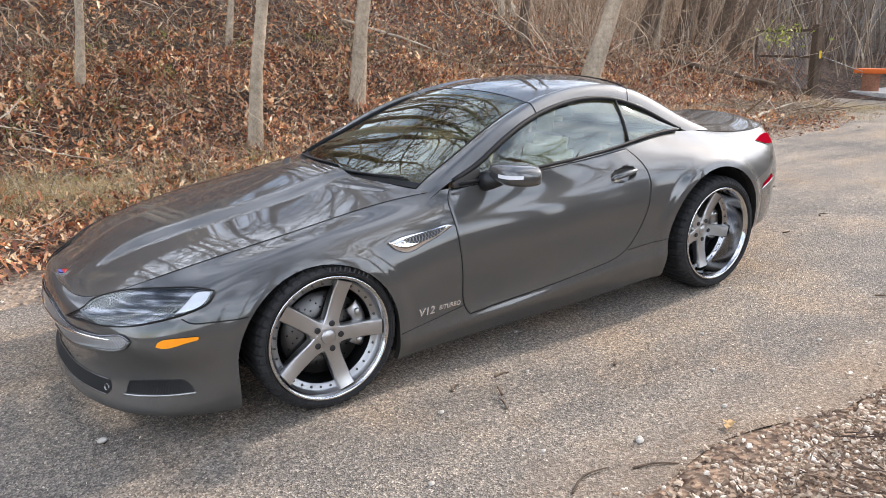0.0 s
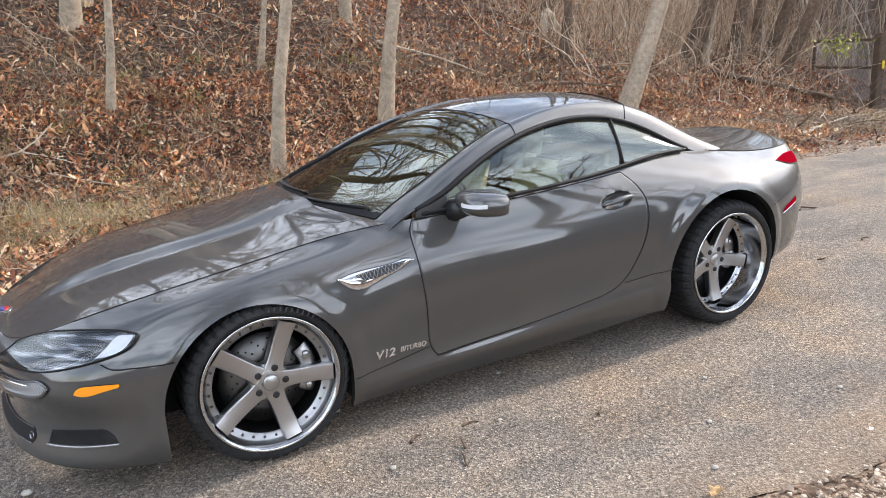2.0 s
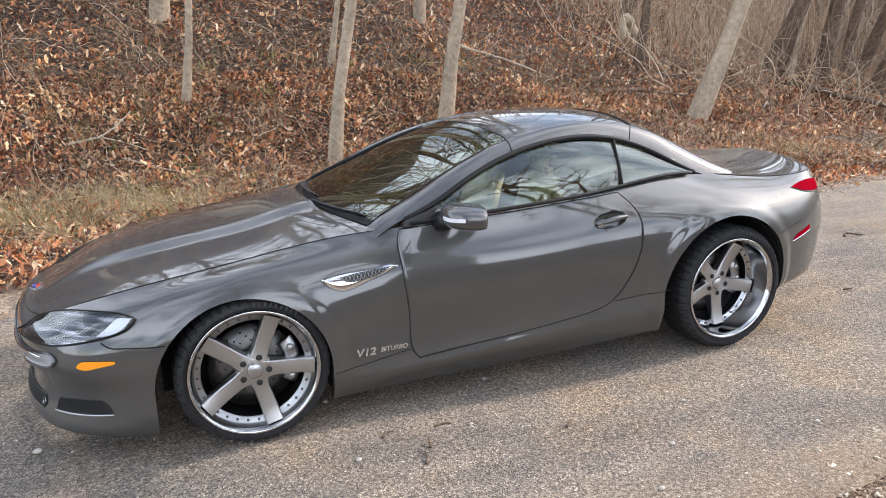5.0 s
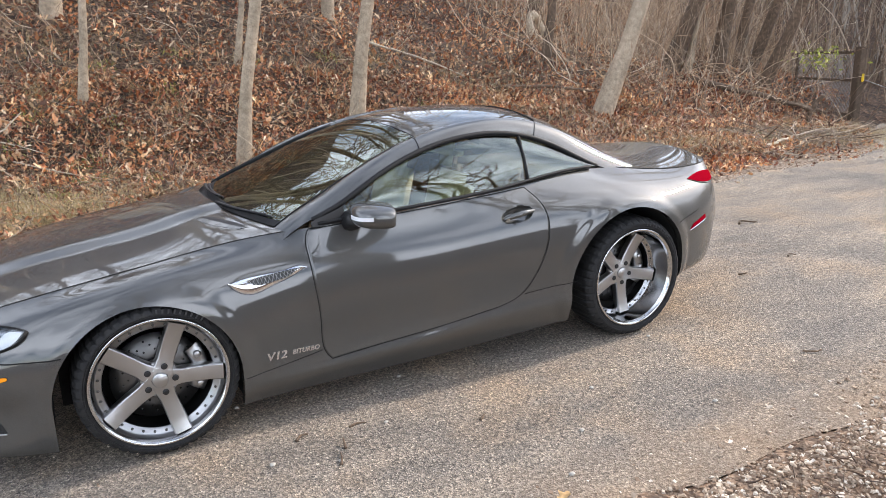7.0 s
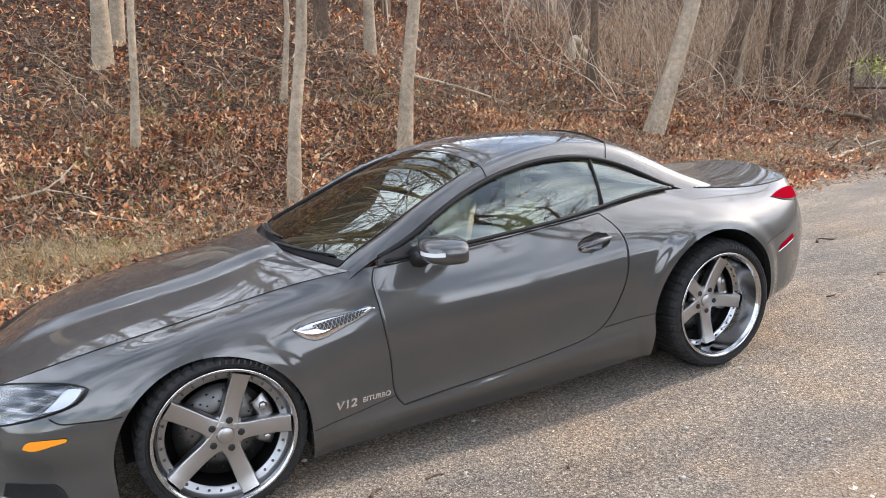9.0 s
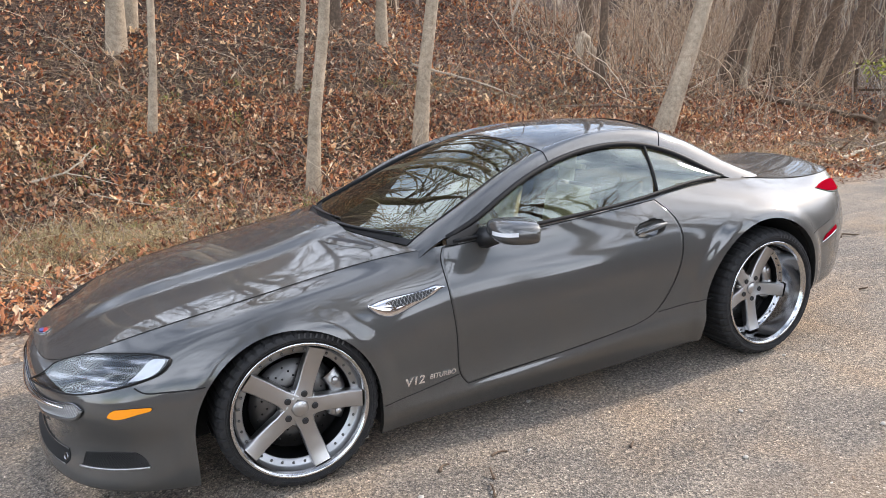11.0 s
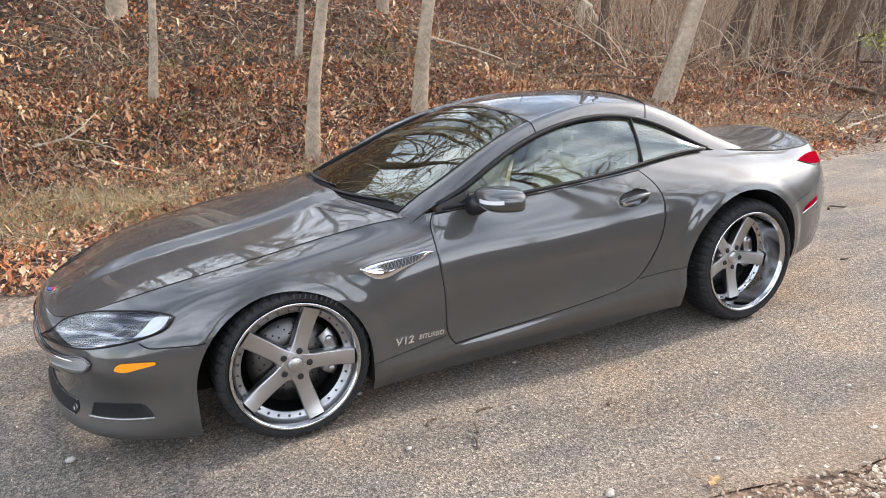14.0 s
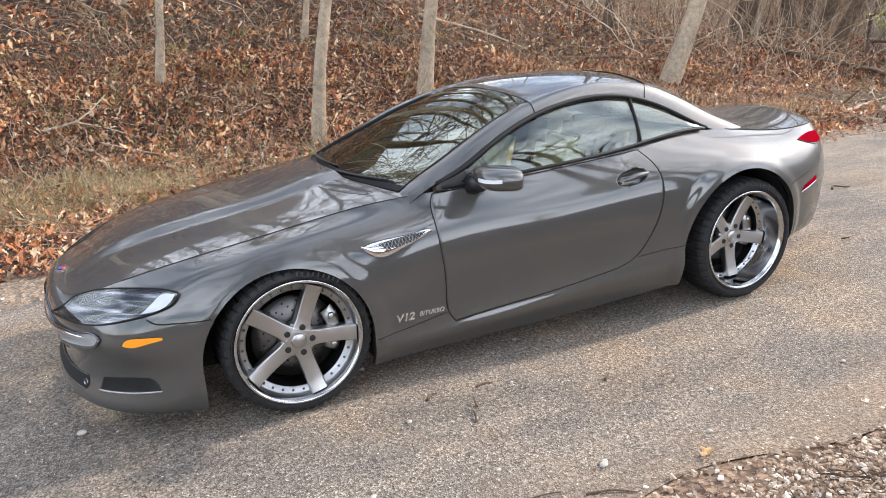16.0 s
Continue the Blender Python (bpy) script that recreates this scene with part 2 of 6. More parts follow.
SOIL.node_tree.links.new(_strip[1].outputs[0], _dirt.inputs[1])
_earth = SOIL.node_tree.nodes["Principled BSDF"].inputs["Base Color"].links[0].from_socket
colour(SOIL, mixed(SOIL, _earth, ramp(SOIL, _v2.outputs["Color"], [(0.0, (0.13, 0.09, 0.062)), (0.5, (0.26, 0.19, 0.135)), (1.0, (0.42, 0.33, 0.25))]), _dirt.outputs[0]))
bump(SOIL, _v.outputs["Distance"], 0.9, 0.05)


def bark_material(name, dark, light, scale=14.0):
    m = principled(name, dark, 0.9)
    n = texture(m, "Noise", scale, Detail=8.0, Roughness=0.65)
    w = texture(m, "Noise", 1.7, Detail=4.0)
    colour(m, mixed(m, ramp(m, n.outputs["Fac"], [(0.3, dark), (0.7, light)]), ramp(m, w.outputs["Fac"], [(0.35, (0.75, 0.75, 0.72)), (0.65, (1.15, 1.12, 1.08))]), 1.0, "MULTIPLY"))
    g = texture(m, "Noise", 85.0, Detail=6.0, Roughness=0.7)
    was = m.node_tree.nodes["Principled BSDF"].inputs["Base Color"].links[0].from_socket
    colour(m, mixed(m, was, ramp(m, g.outputs["Fac"], [(0.35, (0.62, 0.6, 0.57)), (0.65, (1.22, 1.2, 1.16))]), 1.0, "MULTIPLY"))
    bump(m, n.outputs["Fac"], 0.6, 0.02)
    return m


BARK_PALE = bark_material("pale_smooth_bark", (0.27, 0.215, 0.16), (0.5, 0.42, 0.33))
BARK_DARK = bark_material("dark_furrowed_bark", (0.06, 0.042, 0.031), (0.22, 0.155, 0.11))


# ---- mesh helpers ----
def mesh_object(name, bm, material, parent=None, label="", smooth=True):
    bmesh.ops.recalc_face_normals(bm, faces=bm.faces)
    me = bpy.data.meshes.new(name)
    bm.to_mesh(me)
    bm.free()
    for m in material if isinstance(material, (list, tuple)) else (material,):
        me.materials.append(m)
    if smooth:
        me.polygons.foreach_set("use_smooth", [True] * len(me.polygons))
    ob = new(name, me)
    if parent is not None:
        ob.parent = parent
    if label:
        ob["label"] = label
    return ob


part = mesh_object


def thing(name, label, category, at=(0, 0, 0), group="", kind=""):
    e = new(name)
    e.location = at
    e.empty_display_size = 0.1
    return tagged(e, label, category, group, kind)


def spline(knots, values, at):
    """Natural cubic spline through values (n, d) at increasing knots."""
    k, v, a = np.asarray(knots, float), np.asarray(values, float), np.asarray(at, float)
    if v.ndim == 1:
        v = v[:, None]
    n, h = len(k), np.diff(k)
    m = np.zeros((n, n))
    r = np.zeros((n, v.shape[1]))
    m[0, 0] = m[-1, -1] = 1
    for i in range(1, n - 1):
        m[i, i - 1:i + 2] = h[i - 1], 2 * (h[i - 1] + h[i]), h[i]
        r[i] = 6 * ((v[i + 1] - v[i]) / h[i] - (v[i] - v[i - 1]) / h[i - 1])
    c = np.linalg.solve(m, r)
    i = np.clip(np.searchsorted(k, a) - 1, 0, n - 2)
    d0, d1, hh = (a - k[i])[:, None], (k[i + 1] - a)[:, None], h[i][:, None]
    return c[i] * d1 ** 3 / (6 * hh) + c[i + 1] * d0 ** 3 / (6 * hh) + (v[i] / hh - c[i] * hh / 6) * d1 + (v[i + 1] / hh - c[i + 1] * hh / 6) * d0


def curve_points(points, n):
    """n points along a smooth curve through points."""
    p = np.asarray(points, float)
    k = np.r_[0, np.cumsum(np.linalg.norm(np.diff(p, axis=0), axis=1))]
    return spline(k, p, np.linspace(0, k[-1], n))


def grid_bm(points, closed_u=False):
    """A bmesh of quads from an array (rows, columns, 3)."""
    bm = bmesh.new()
    r, c = points.shape[:2]
    vs = [[bm.verts.new(points[i, j]) for j in range(c)] for i in range(r)]
    for i in range(r - (0 if closed_u else 1)):
        for j in range(c - 1):
            try:
                bm.faces.new((vs[i][j], vs[(i + 1) % r][j], vs[(i + 1) % r][j + 1], vs[i][j + 1]))
            except ValueError:
                pass
    bmesh.ops.remove_doubles(bm, verts=bm.verts, dist=1e-5)
    return bm


CAR_HEART = np.array((1.3, 0.0, 0.5))


def sheet(points, thickness):
    """A grid given thickness towards the middle of the car."""
    p = np.asarray(points, float)
    n = np.cross(np.gradient(p, axis=0), np.gradient(p, axis=1))
    size = np.linalg.norm(n, axis=-1, keepdims=True)
    n = n / np.maximum(size, 1e-9)
    if ((p - CAR_HEART) * n * size).sum() < 0:
        n = -n
    r, c = p.shape[:2]
    bm = bmesh.new()
    a = [[bm.verts.new(p[i, j]) for j in range(c)] for i in range(r)]
    b = [[bm.verts.new(p[i, j] - n[i, j] * thickness) for j in range(c)] for i in range(r)]

    def quad(*v):
        try:
            bm.faces.new(v)
        except ValueError:
            pass
    for i in range(r - 1):
        for j in range(c - 1):
            quad(a[i][j], a[i + 1][j], a[i + 1][j + 1], a[i][j + 1])
            quad(b[i][j], b[i][j + 1], b[i + 1][j + 1], b[i + 1][j])
        for j in (0, c - 1):
            quad(a[i][j], a[i + 1][j], b[i + 1][j], b[i][j])
    for j in range(c - 1):
        for i in (0, r - 1):
            quad(a[i][j], a[i][j + 1], b[i][j + 1], b[i][j])
    bmesh.ops.remove_doubles(bm, verts=bm.verts, dist=1e-5)
    bmesh.ops.recalc_face_normals(bm, faces=bm.faces)
    for e in bm.edges:                       # a crisp rim keeps the face's own shading
        if len(e.link_faces) == 2 and e.calc_face_angle() > 0.9:
            e.smooth = False
    return bm


def tube_bm(points, radii, sides=8, bm=None, caps=True):
    """A tube along points with a radius at each."""
    bm = bm or bmesh.new()
    p = [Vector(q) for q in points]
    rings, ref = [], None
    for i, q in enumerate(p):
        d = (p[min(i + 1, len(p) - 1)] - p[max(i - 1, 0)]).normalized()
        if ref is None:
            ref = d.orthogonal().normalized()
        ref = (ref - d * ref.dot(d)).normalized()
        o = d.cross(ref)
        r = radii[i] if hasattr(radii, "__len__") else radii
        rings.append([bm.verts.new(q + (ref * math.cos(a) + o * math.sin(a)) * r) for a in (2 * math.pi * k / sides for k in range(sides))])
    for a, b in zip(rings, rings[1:]):
        for k in range(sides):
            bm.faces.new((a[k], a[(k + 1) % sides], b[(k + 1) % sides], b[k]))
    if caps:
        bm.faces.new(rings[0][::-1])
        bm.faces.new(rings[-1])
    return bm


def lathe_bm(profile, segments=64, bm=None):
    """Turns (radius, along y) pairs round the y axis."""
    bm = bm or bmesh.new()
    rings = []
    for k in range(segments):
        a = 2 * math.pi * k / segments
        rings.append([bm.verts.new((r * math.cos(a), y, r * math.sin(a))) for r, y in profile])
    for k in range(segments):
        a, b = rings[k], rings[(k + 1) % segments]
        for i in range(len(profile) - 1):
            bm.faces.new((a[i], b[i], b[i + 1], a[i + 1]))
    bmesh.ops.remove_doubles(bm, verts=bm.verts, dist=1e-6)
    return bm


def box_bm(x, y, z, at=(0, 0, 0), bevel=0.0, bm=None, turn=None):
    own = bmesh.new()
    bmesh.ops.create_cube(own, size=1.0)
    bmesh.ops.scale(own, vec=(x, y, z), verts=own.verts)
    if bevel:
        bmesh.ops.bevel(own, geom=own.edges[:], offset=bevel, segments=2, affect="EDGES")
    m = Matrix.Translation(at)
    if turn is not None:
        m = m @ turn
    bmesh.ops.transform(own, matrix=m, verts=own.verts)
    if bm is None:
        return own
    me = bpy.data.meshes.new("joined")
    own.to_mesh(me)
    own.free()
    bm.from_mesh(me)
    bpy.data.meshes.remove(me)
    return bm


# ---- ground ----
def smooth(a, b, x):
    t = np.clip((x - a) / (b - a), 0, 1)
    return t * t * (3 - 2 * t)


def road_far_edge(x):
    return 1.45 + 0.105 * (x + 1) + 0.12 * np.sin(x * 0.9 + 1) + 0.05 * np.sin(x * 4.3) + 0.28 * np.maximum(x - 9.5, 0) ** 1.25


def dip(x, y):
    """The far end of the drive falls away towards the gate."""
    return -0.42 * smooth(9.5, 17.5, x) * smooth(10.5, 6.5, y)


def road_near_edge(x):
    return -2.11 + 0.06 * np.sin(x * 1.7) + 0.04 * np.sin(x * 5.1 + 2) - 0.03 * np.maximum(x - 6, 0)


BANK_D = [-60, 0, 1.45, 2.4, 3.0, 3.6, 4.4, 5.6, 8, 15, 40, 90]
BANK_Z = [0, 0, 0.1, 0.19, 0.43, 0.72, 1.06, 1.55, 2.7, 7.0, 23, 44]


def bank_height(x, y):
    d = y - 3.2 - 0.12 * np.maximum(x - 3, 0) - 0.33 * np.maximum(x - 11, 0) * smooth(8.0, 6.2, y)
    keep = 1 - 0.35 * smooth(4, 8, x) - 0.1 * smooth(11, 15, x) - 0.35 * smooth(16, 22, x)
    z = np.interp(d, BANK_D, BANK_Z) * keep
    far = smooth(26, 60, x) * 3.5 * smooth(-40, 10, y)          # wooded hillside beyond the gate
    far = far + smooth(14, 40, x) * 11 * smooth(12, 40, y)
    behind = -0.5 * smooth(-4.5, -9, y)
    return z + far + behind + dip(x, y)


def ground_height(x, y):
    """Lie of the land, with lumps off the road."""
    e = np.minimum(y - road_near_edge(x), road_far_edge(x) - y)
    e = np.where(x > 18.2, -1.0, e)
    off = smooth(0.07, -0.03, e)
    lumps = 0.05 * np.sin(x * 2.3 + 1.3 * y) * np.sin(y * 2.9) + 0.03 * np.sin(5.1 * x) * np.sin(4.7 * y + x)
    return bank_height(x, y) - 0.03 * (1 - off) + off * (0.012 + 0.6 * (lumps + 0.05) * smooth(0, -1.2, e))


def axis(lo, hi, fine_lo, fine_hi, step):
    mid = list(np.arange(fine_lo, fine_hi, step))
    left, right, d = [], [], step
    a = fine_lo
    while a > lo:
        d *= 1.25
        a -= d
        left.append(max(a, lo))
    a, d = mid[-1], step
    while a < hi:
        d *= 1.25
        a += d
        right.append(min(a, hi))
    return np.array(left[::-1] + mid + right)


gx, gy = np.meshgrid(axis(-400, 400, -5, 17, 0.1), axis(-400, 400, -4, 12, 0.1), indexing="ij")
ground = mesh_object("ground", grid_bm(np.stack([gx, gy, ground_height(gx, gy)], -1)), SOIL)
tagged(ground, "leaf-covered earth bank rising beside the drive", "ground", kind="structure")

rx = np.concatenate([np.arange(-60, -4, 1.0), np.arange(-4, 18.6, 0.06)])
rv = np.linspace(0, 1, 30)
ry = road_near_edge(rx)[:, None] * (1 - rv) + road_far_edge(rx)[:, None] * rv
rz = 0.004 * np.sin(rx[:, None] * 1.1 + ry * 2) - 0.012 * (np.abs(2 * rv - 1) > 0.999)
rz = rz - 0.004 + dip(rx[:, None], ry)
rz = rz * smooth(0.9, 1.3, np.hypot(np.maximum(np.abs(rx[:, None] - 1.3) - 1.3, 0) + 0.9, 0))
road = mesh_object("road", grid_bm(np.stack([np.broadcast_to(rx[:, None], ry.shape), ry, rz], -1)), ASPHALT)
tagged(road, "worn gritty grey asphalt drive with dusty patches", "road", kind="structure")

# ---- the car: body surface ----
# plan outline of the widest line, nose to tail: x, half width
PLAN = [(-0.945, 0), (-0.925, 0.25), (-0.86, 0.50), (-0.74, 0.70), (-0.60, 0.81), (-0.42, 0.872), (0, 0.912), (0.40, 0.893), (0.75, 0.862),
        (1.30, 0.856), (1.80, 0.862), (2.15, 0.885), (2.54, 0.905), (2.95, 0.865), (3.24, 0.765), (3.45, 0.605), (3.565, 0.36), (3.595, 0)]
# each line: how far in from the outline, and its height
R_BOTTOM = [(0.04, 0.138), (0.04, 0.138), (0.04, 0.136), (0.04, 0.128), (0.05, 0.118), (0.055, 0.105), (0.05, 0.115), (0.05, 0.125), (0.05, 0.12),
            (0.05, 0.122), (0.05, 0.14), (0.05, 0.165), (0.05, 0.2), (0.06, 0.27), (0.06, 0.28), (0.06, 0.28), (0.06, 0.28), (0.06, 0.28)]
R_LIP = [(0.0, 0.165), (0.0, 0.165), (0.0, 0.162), (0.002, 0.16), (0.004, 0.16), (0.008, 0.16), (0.01, 0.19), (0.012, 0.205), (0.008, 0.215),
         (0.008, 0.24), (0.008, 0.28), (0.012, 0.29), (0.015, 0.30), (0.025, 0.34), (0.025, 0.34), (0.025, 0.34), (0.025, 0.34), (0.025, 0.34)]
R_SILL = [(0.03, 0.25), (0.03, 0.25), (0.025, 0.245), (0.022, 0.245), (0.014, 0.25), (0.005, 0.26), (0.005, 0.25), (0.009, 0.25), (0.013, 0.25),
          (0.0138, 0.28), (0.0125, 0.325), (0.013, 0.34), (0.008, 0.36), (0.015, 0.42), (0.012, 0.43), (0.012, 0.43), (0.012, 0.43), (0.012, 0.43)]
R_LOW = [(0.012, 0.37), (0.012, 0.37), (0.008, 0.37), (0.005, 0.37), (0, 0.37), (0, 0.37), (0, 0.38), (0.004, 0.39), (0.012, 0.39),
         (0.014, 0.41), (0.012, 0.44), (0.008, 0.46), (0.002, 0.5), (0.005, 0.52), (0.004, 0.52), (0.004, 0.52), (0.004, 0.52), (0.004, 0.52)]
R_WIDE = [(0, 0.46), (0, 0.46), (0, 0.46), (0, 0.46), (0, 0.48), (0, 0.50), (0.002, 0.57), (0.002, 0.56), (0, 0.57),
          (0, 0.59), (0, 0.62), (0, 0.64), (0.005, 0.68), (0.005, 0.64), (0, 0.62), (0, 0.62), (0, 0.62), (0, 0.62)]
R_SHOULDER = [(0.012, 0.53), (0.012, 0.53), (0.02, 0.52), (0.03, 0.53), (0.034, 0.56), (0.042, 0.60), (0.054, 0.69), (0.046, 0.70), (0.03, 0.72),
              (0.03, 0.74), (0.028, 0.77), (0.036, 0.80), (0.065, 0.815), (0.065, 0.78), (0.04, 0.77), (0.03, 0.77), (0.03, 0.78), (0.03, 0.78)]
# bonnet gap, waistline, boot gap: x, half width, height
R_SEAM = [(-0.90, 0, 0.575), (-0.885, 0.2, 0.568), (-0.835, 0.385, 0.558), (-0.72, 0.525, 0.597), (-0.6, 0.605, 0.642), (-0.42, 0.655, 0.688), (0, 0.68, 0.758), (0.40, 0.70, 0.82), (0.72, 0.765, 0.852),
          (1.30, 0.79, 0.885), (1.80, 0.75, 0.915), (2.15, 0.695, 0.945), (2.54, 0.645, 0.934), (2.95, 0.615, 0.885), (3.24, 0.58, 0.875), (3.45, 0.485, 0.88), (3.545, 0.28, 0.888), (3.565, 0, 0.89)]

plan = np.array(PLAN)
knots = np.r_[0, np.cumsum(np.linalg.norm(np.diff(plan, axis=0), axis=1))]
NS, NV = 460, 64
dense = np.linspace(0, knots[-1], NS)
outline = spline(knots, plan, dense)
outline[:, 1] = np.maximum(outline[:, 1], 0)
tangent = np.gradient(outline, axis=0)
tangent[0], tangent[-1] = (0, 1), (0, -1)
tangent /= np.linalg.norm(tangent, axis=1)[:, None]
normal2 = np.stack([-tangent[:, 1], tangent[:, 0]], 1)


def run_at_plan(x):
    return float(np.interp(x, outline[:, 0], dense))


rails = []
for table in (R_BOTTOM, R_LIP, R_SILL, R_LOW, R_WIDE, R_SHOULDER):
    v = spline(knots, np.array(table), dense)
    flat = outline - normal2 * v[:, :1]
    rails.append(np.c_[flat[:, 0], np.maximum(flat[:, 1], 0), v[:, 1]])
# a line close under the shoulder sharpens the crease
firm = 0.3 * smooth(run_at_plan(0.2), run_at_plan(0.7), dense) * smooth(run_at_plan(3.1), run_at_plan(2.6), dense)
low, high = rails[4], rails[5]
rails.insert(5, low + (high - low) * np.array((0.30, 0.30, 0.78)) * firm[:, None] + (high - low) * np.array((0.62, 0.62, 0.78)) * (1 - firm[:, None]))
rails.append(spline(knots, np.array(R_SEAM), dense))
rails = np.array(rails)                                   # line, station, (x, half width, z)
rails[:, 0, 1] = rails[:, -1, 1] = 0
VK = np.array([0, 0.13, 0.2, 0.34, 0.55, 0.69, 0.74, 1.0])
VD = np.linspace(0, 1, NV)
flank = np.stack([spline(VK, rails[:, i], VD) for i in range(NS)])   # station, v, (x, w, z)
# the front wing swells between the shoulder and the bonnet gap, and the wheel arches flare
over = np.sin(np.pi * np.clip((VD - 0.70) / 0.30, 0, 1)) ** 2
swell = smooth(-0.62, -0.25, flank[..., 0]) * smooth(0.75, 0.35, flank[..., 0]) * over
flank[..., 2] += 0.011 * swell
flank[..., 1] += 0.010 * swell
for cx, cz, r, rise in ((-0.02, 0.292, 0.40, 0.007), (2.50, 0.35, 0.445, 0.017)):
    dist = np.hypot(flank[..., 0] - cx, flank[..., 2] - cz)
    flank[..., 1] += rise * smooth(r + 0.06, r - 0.015, dist) * smooth(0.0, 0.2, flank[..., 1])
flank[..., 1] = np.maximum(flank[..., 1], 0)
flank[0, :, 1] = flank[-1, :, 1] = 0


def wrap(s, z, out=0.0):
    """The near flank's place at the run s along the outline and the height z, moved out by some metres."""
    def place(s, z):
        f = np.clip(s / knots[-1] * (NS - 1), 0, NS - 1.001)
        i = int(f)
        col = flank[i] * (1 - (f - i)) + flank[i + 1] * (f - i)
        return np.array([np.interp(z, col[:, 2], col[:, 0]), -np.interp(z, col[:, 2], col[:, 1]), z])
    p = place(s, z)
    if out:
        a = place(s + 0.01, z) - place(s - 0.01, z)
        b = place(s, z + 0.01) - place(s, z - 0.01)
        n = np.cross(a, b)
        p = p + n / np.linalg.norm(n) * out
    return p


def run_at(x):
    return float(np.interp(x, outline[:, 0], dense))


def side(x, z, out=0.0):
    return wrap(run_at(x), z, out)


FRONT_ARCH, REAR_ARCH = (-0.02, 0.292, 0.362), (2.503, 0.348, 0.405)


def flank_mesh(sign):
    keep, pts = np.ones((NS - 1, NV - 1), bool), flank.copy()
    inside = np.zeros((NS, NV), bool)
    for cx, cz, r in (FRONT_ARCH, REAR_ARCH):
        dx, dz = pts[..., 0] - cx, pts[..., 2] - cz
        here = np.where(dz > 0, np.hypot(dx, dz), np.abs(dx)) < r
        inside |= here
    cell = inside[:-1, :-1] & inside[1:, :-1] & inside[:-1, 1:] & inside[1:, 1:]
    keep &= ~cell
    keep &= ~((pts[:-1, :-1, 0] > 1.62) & (pts[1:, 1:, 0] < 1.90) & (pts[:-1, :-1, 2] > 0.70) & (pts[1:, 1:, 2] < 0.86))
    for cx, cz, r in (FRONT_ARCH, REAR_ARCH):
        dx, dz = pts[..., 0] - cx, pts[..., 2] - cz
        d = np.where(dz > 0, np.hypot(dx, dz), np.abs(dx))
        for i, j in zip(*np.nonzero(d < r)):
            k = r / max(d[i, j], 1e-6)
            x = cx + dx[i, j] * k
            z = cz + dz[i, j] * k if dz[i, j] > 0 else pts[i, j, 2]
            if keep[max(i - 1, 0):i + 1, max(j - 1, 0):j + 1].any():
                q = side(x, z)
                pts[i, j] = x, -q[1], z
    bm = bmesh.new()
    vs = {}
    for i, j in zip(*np.nonzero(keep)):
        face = []
        for a, b in ((i, j), (i + 1, j), (i + 1, j + 1), (i, j + 1)):
            if (a, b) not in vs:
                x, w, z = pts[a, b]
                vs[a, b] = bm.verts.new((x, -sign * w, z))
            face.append(vs[a, b])
        try:
            bm.faces.new(face)
        except ValueError:
            pass
    bmesh.ops.remove_doubles(bm, verts=bm.verts, dist=2e-4)
    bmesh.ops.dissolve_degenerate(bm, edges=bm.edges[:], dist=1e-4)
    # turn the open edges inwards to give the sheet a thick lip
    rim = [e for e in bm.edges if e.is_boundary and not all(1.5 < v.co.x < 2.0 and 0.6 < v.co.z < 0.88 for v in e.verts)]
    made = bmesh.ops.extrude_edge_only(bm, edges=rim)["geom"]
    crisp = set(rim)
    for v in (g for g in made if isinstance(g, bmesh.types.BMVert)):
        v.co.y += sign * 0.035 if abs(v.co.y) > 0.04 else 0
        if v.co.z > 0.5 and abs(v.co.y) < 0.82:
            v.co.z -= 0.025
    for e in bm.edges:
        e.smooth = e not in crisp
    return bm


car = thing("sports_car", "dark metallic grey sports coupe parked on the asphalt drive", "car")
body = part("body", flank_mesh(1), PAINT, car)
bm2 = flank_mesh(-1)
part("far_flank", bm2, PAINT, body)

# bonnet: between the two gaps, crowned, with a raised centre between two creases
nose_end = int(np.searchsorted(dense, run_at(0.63)))
seam = rails[7][:nose_end]
across = np.linspace(-1, 1, 61)


def bonnet_point(x, w, z, a):
    y = a * w
    dome_edge = float(spline([-0.9, -0.4, 0.6], [0.09, 0.20, 0.21], [x])[0, 0])
    crown = float(spline([-0.9, -0.78, -0.6, -0.3, 0.1, 0.6], [0.0, 0.024, 0.043, 0.05, 0.052, 0.046], [x])[0, 0]) * (1 - a * a)
    dome = 0.022 * smooth(-0.9, -0.5, x) * (smooth(dome_edge + 0.09, dome_edge - 0.005, abs(y)) - 0.28 * smooth(dome_edge + 0.40, dome_edge + 0.10, abs(y)))
    bow = -0.19 * (1 - a * a) * smooth(0.0, 0.63, x)       # the rear edge bows forward in the middle
    return (x + bow, y, z + crown + dome + 0.002)


bp = np.array([[bonnet_point(x, max(w - 0.002, 0), z, a) for a in across] for x, w, z in seam])
part("bonnet", sheet(bp, 0.004), PAINT, car)

# boot lid
tail_start = int(np.searchsorted(dense, run_at(2.60)))
seam = rails[7][tail_start:]
bp = np.array([[(x, a * max(w - 0.003, 0), z + 0.048 * (1 - abs(a) ** 2.4) * min(1, w / 0.4) + 0.002) for a in np.linspace(-1, 1, 31)] for x, w, z in seam])
part("boot_lid", sheet(bp, 0.004), PAINT, car)

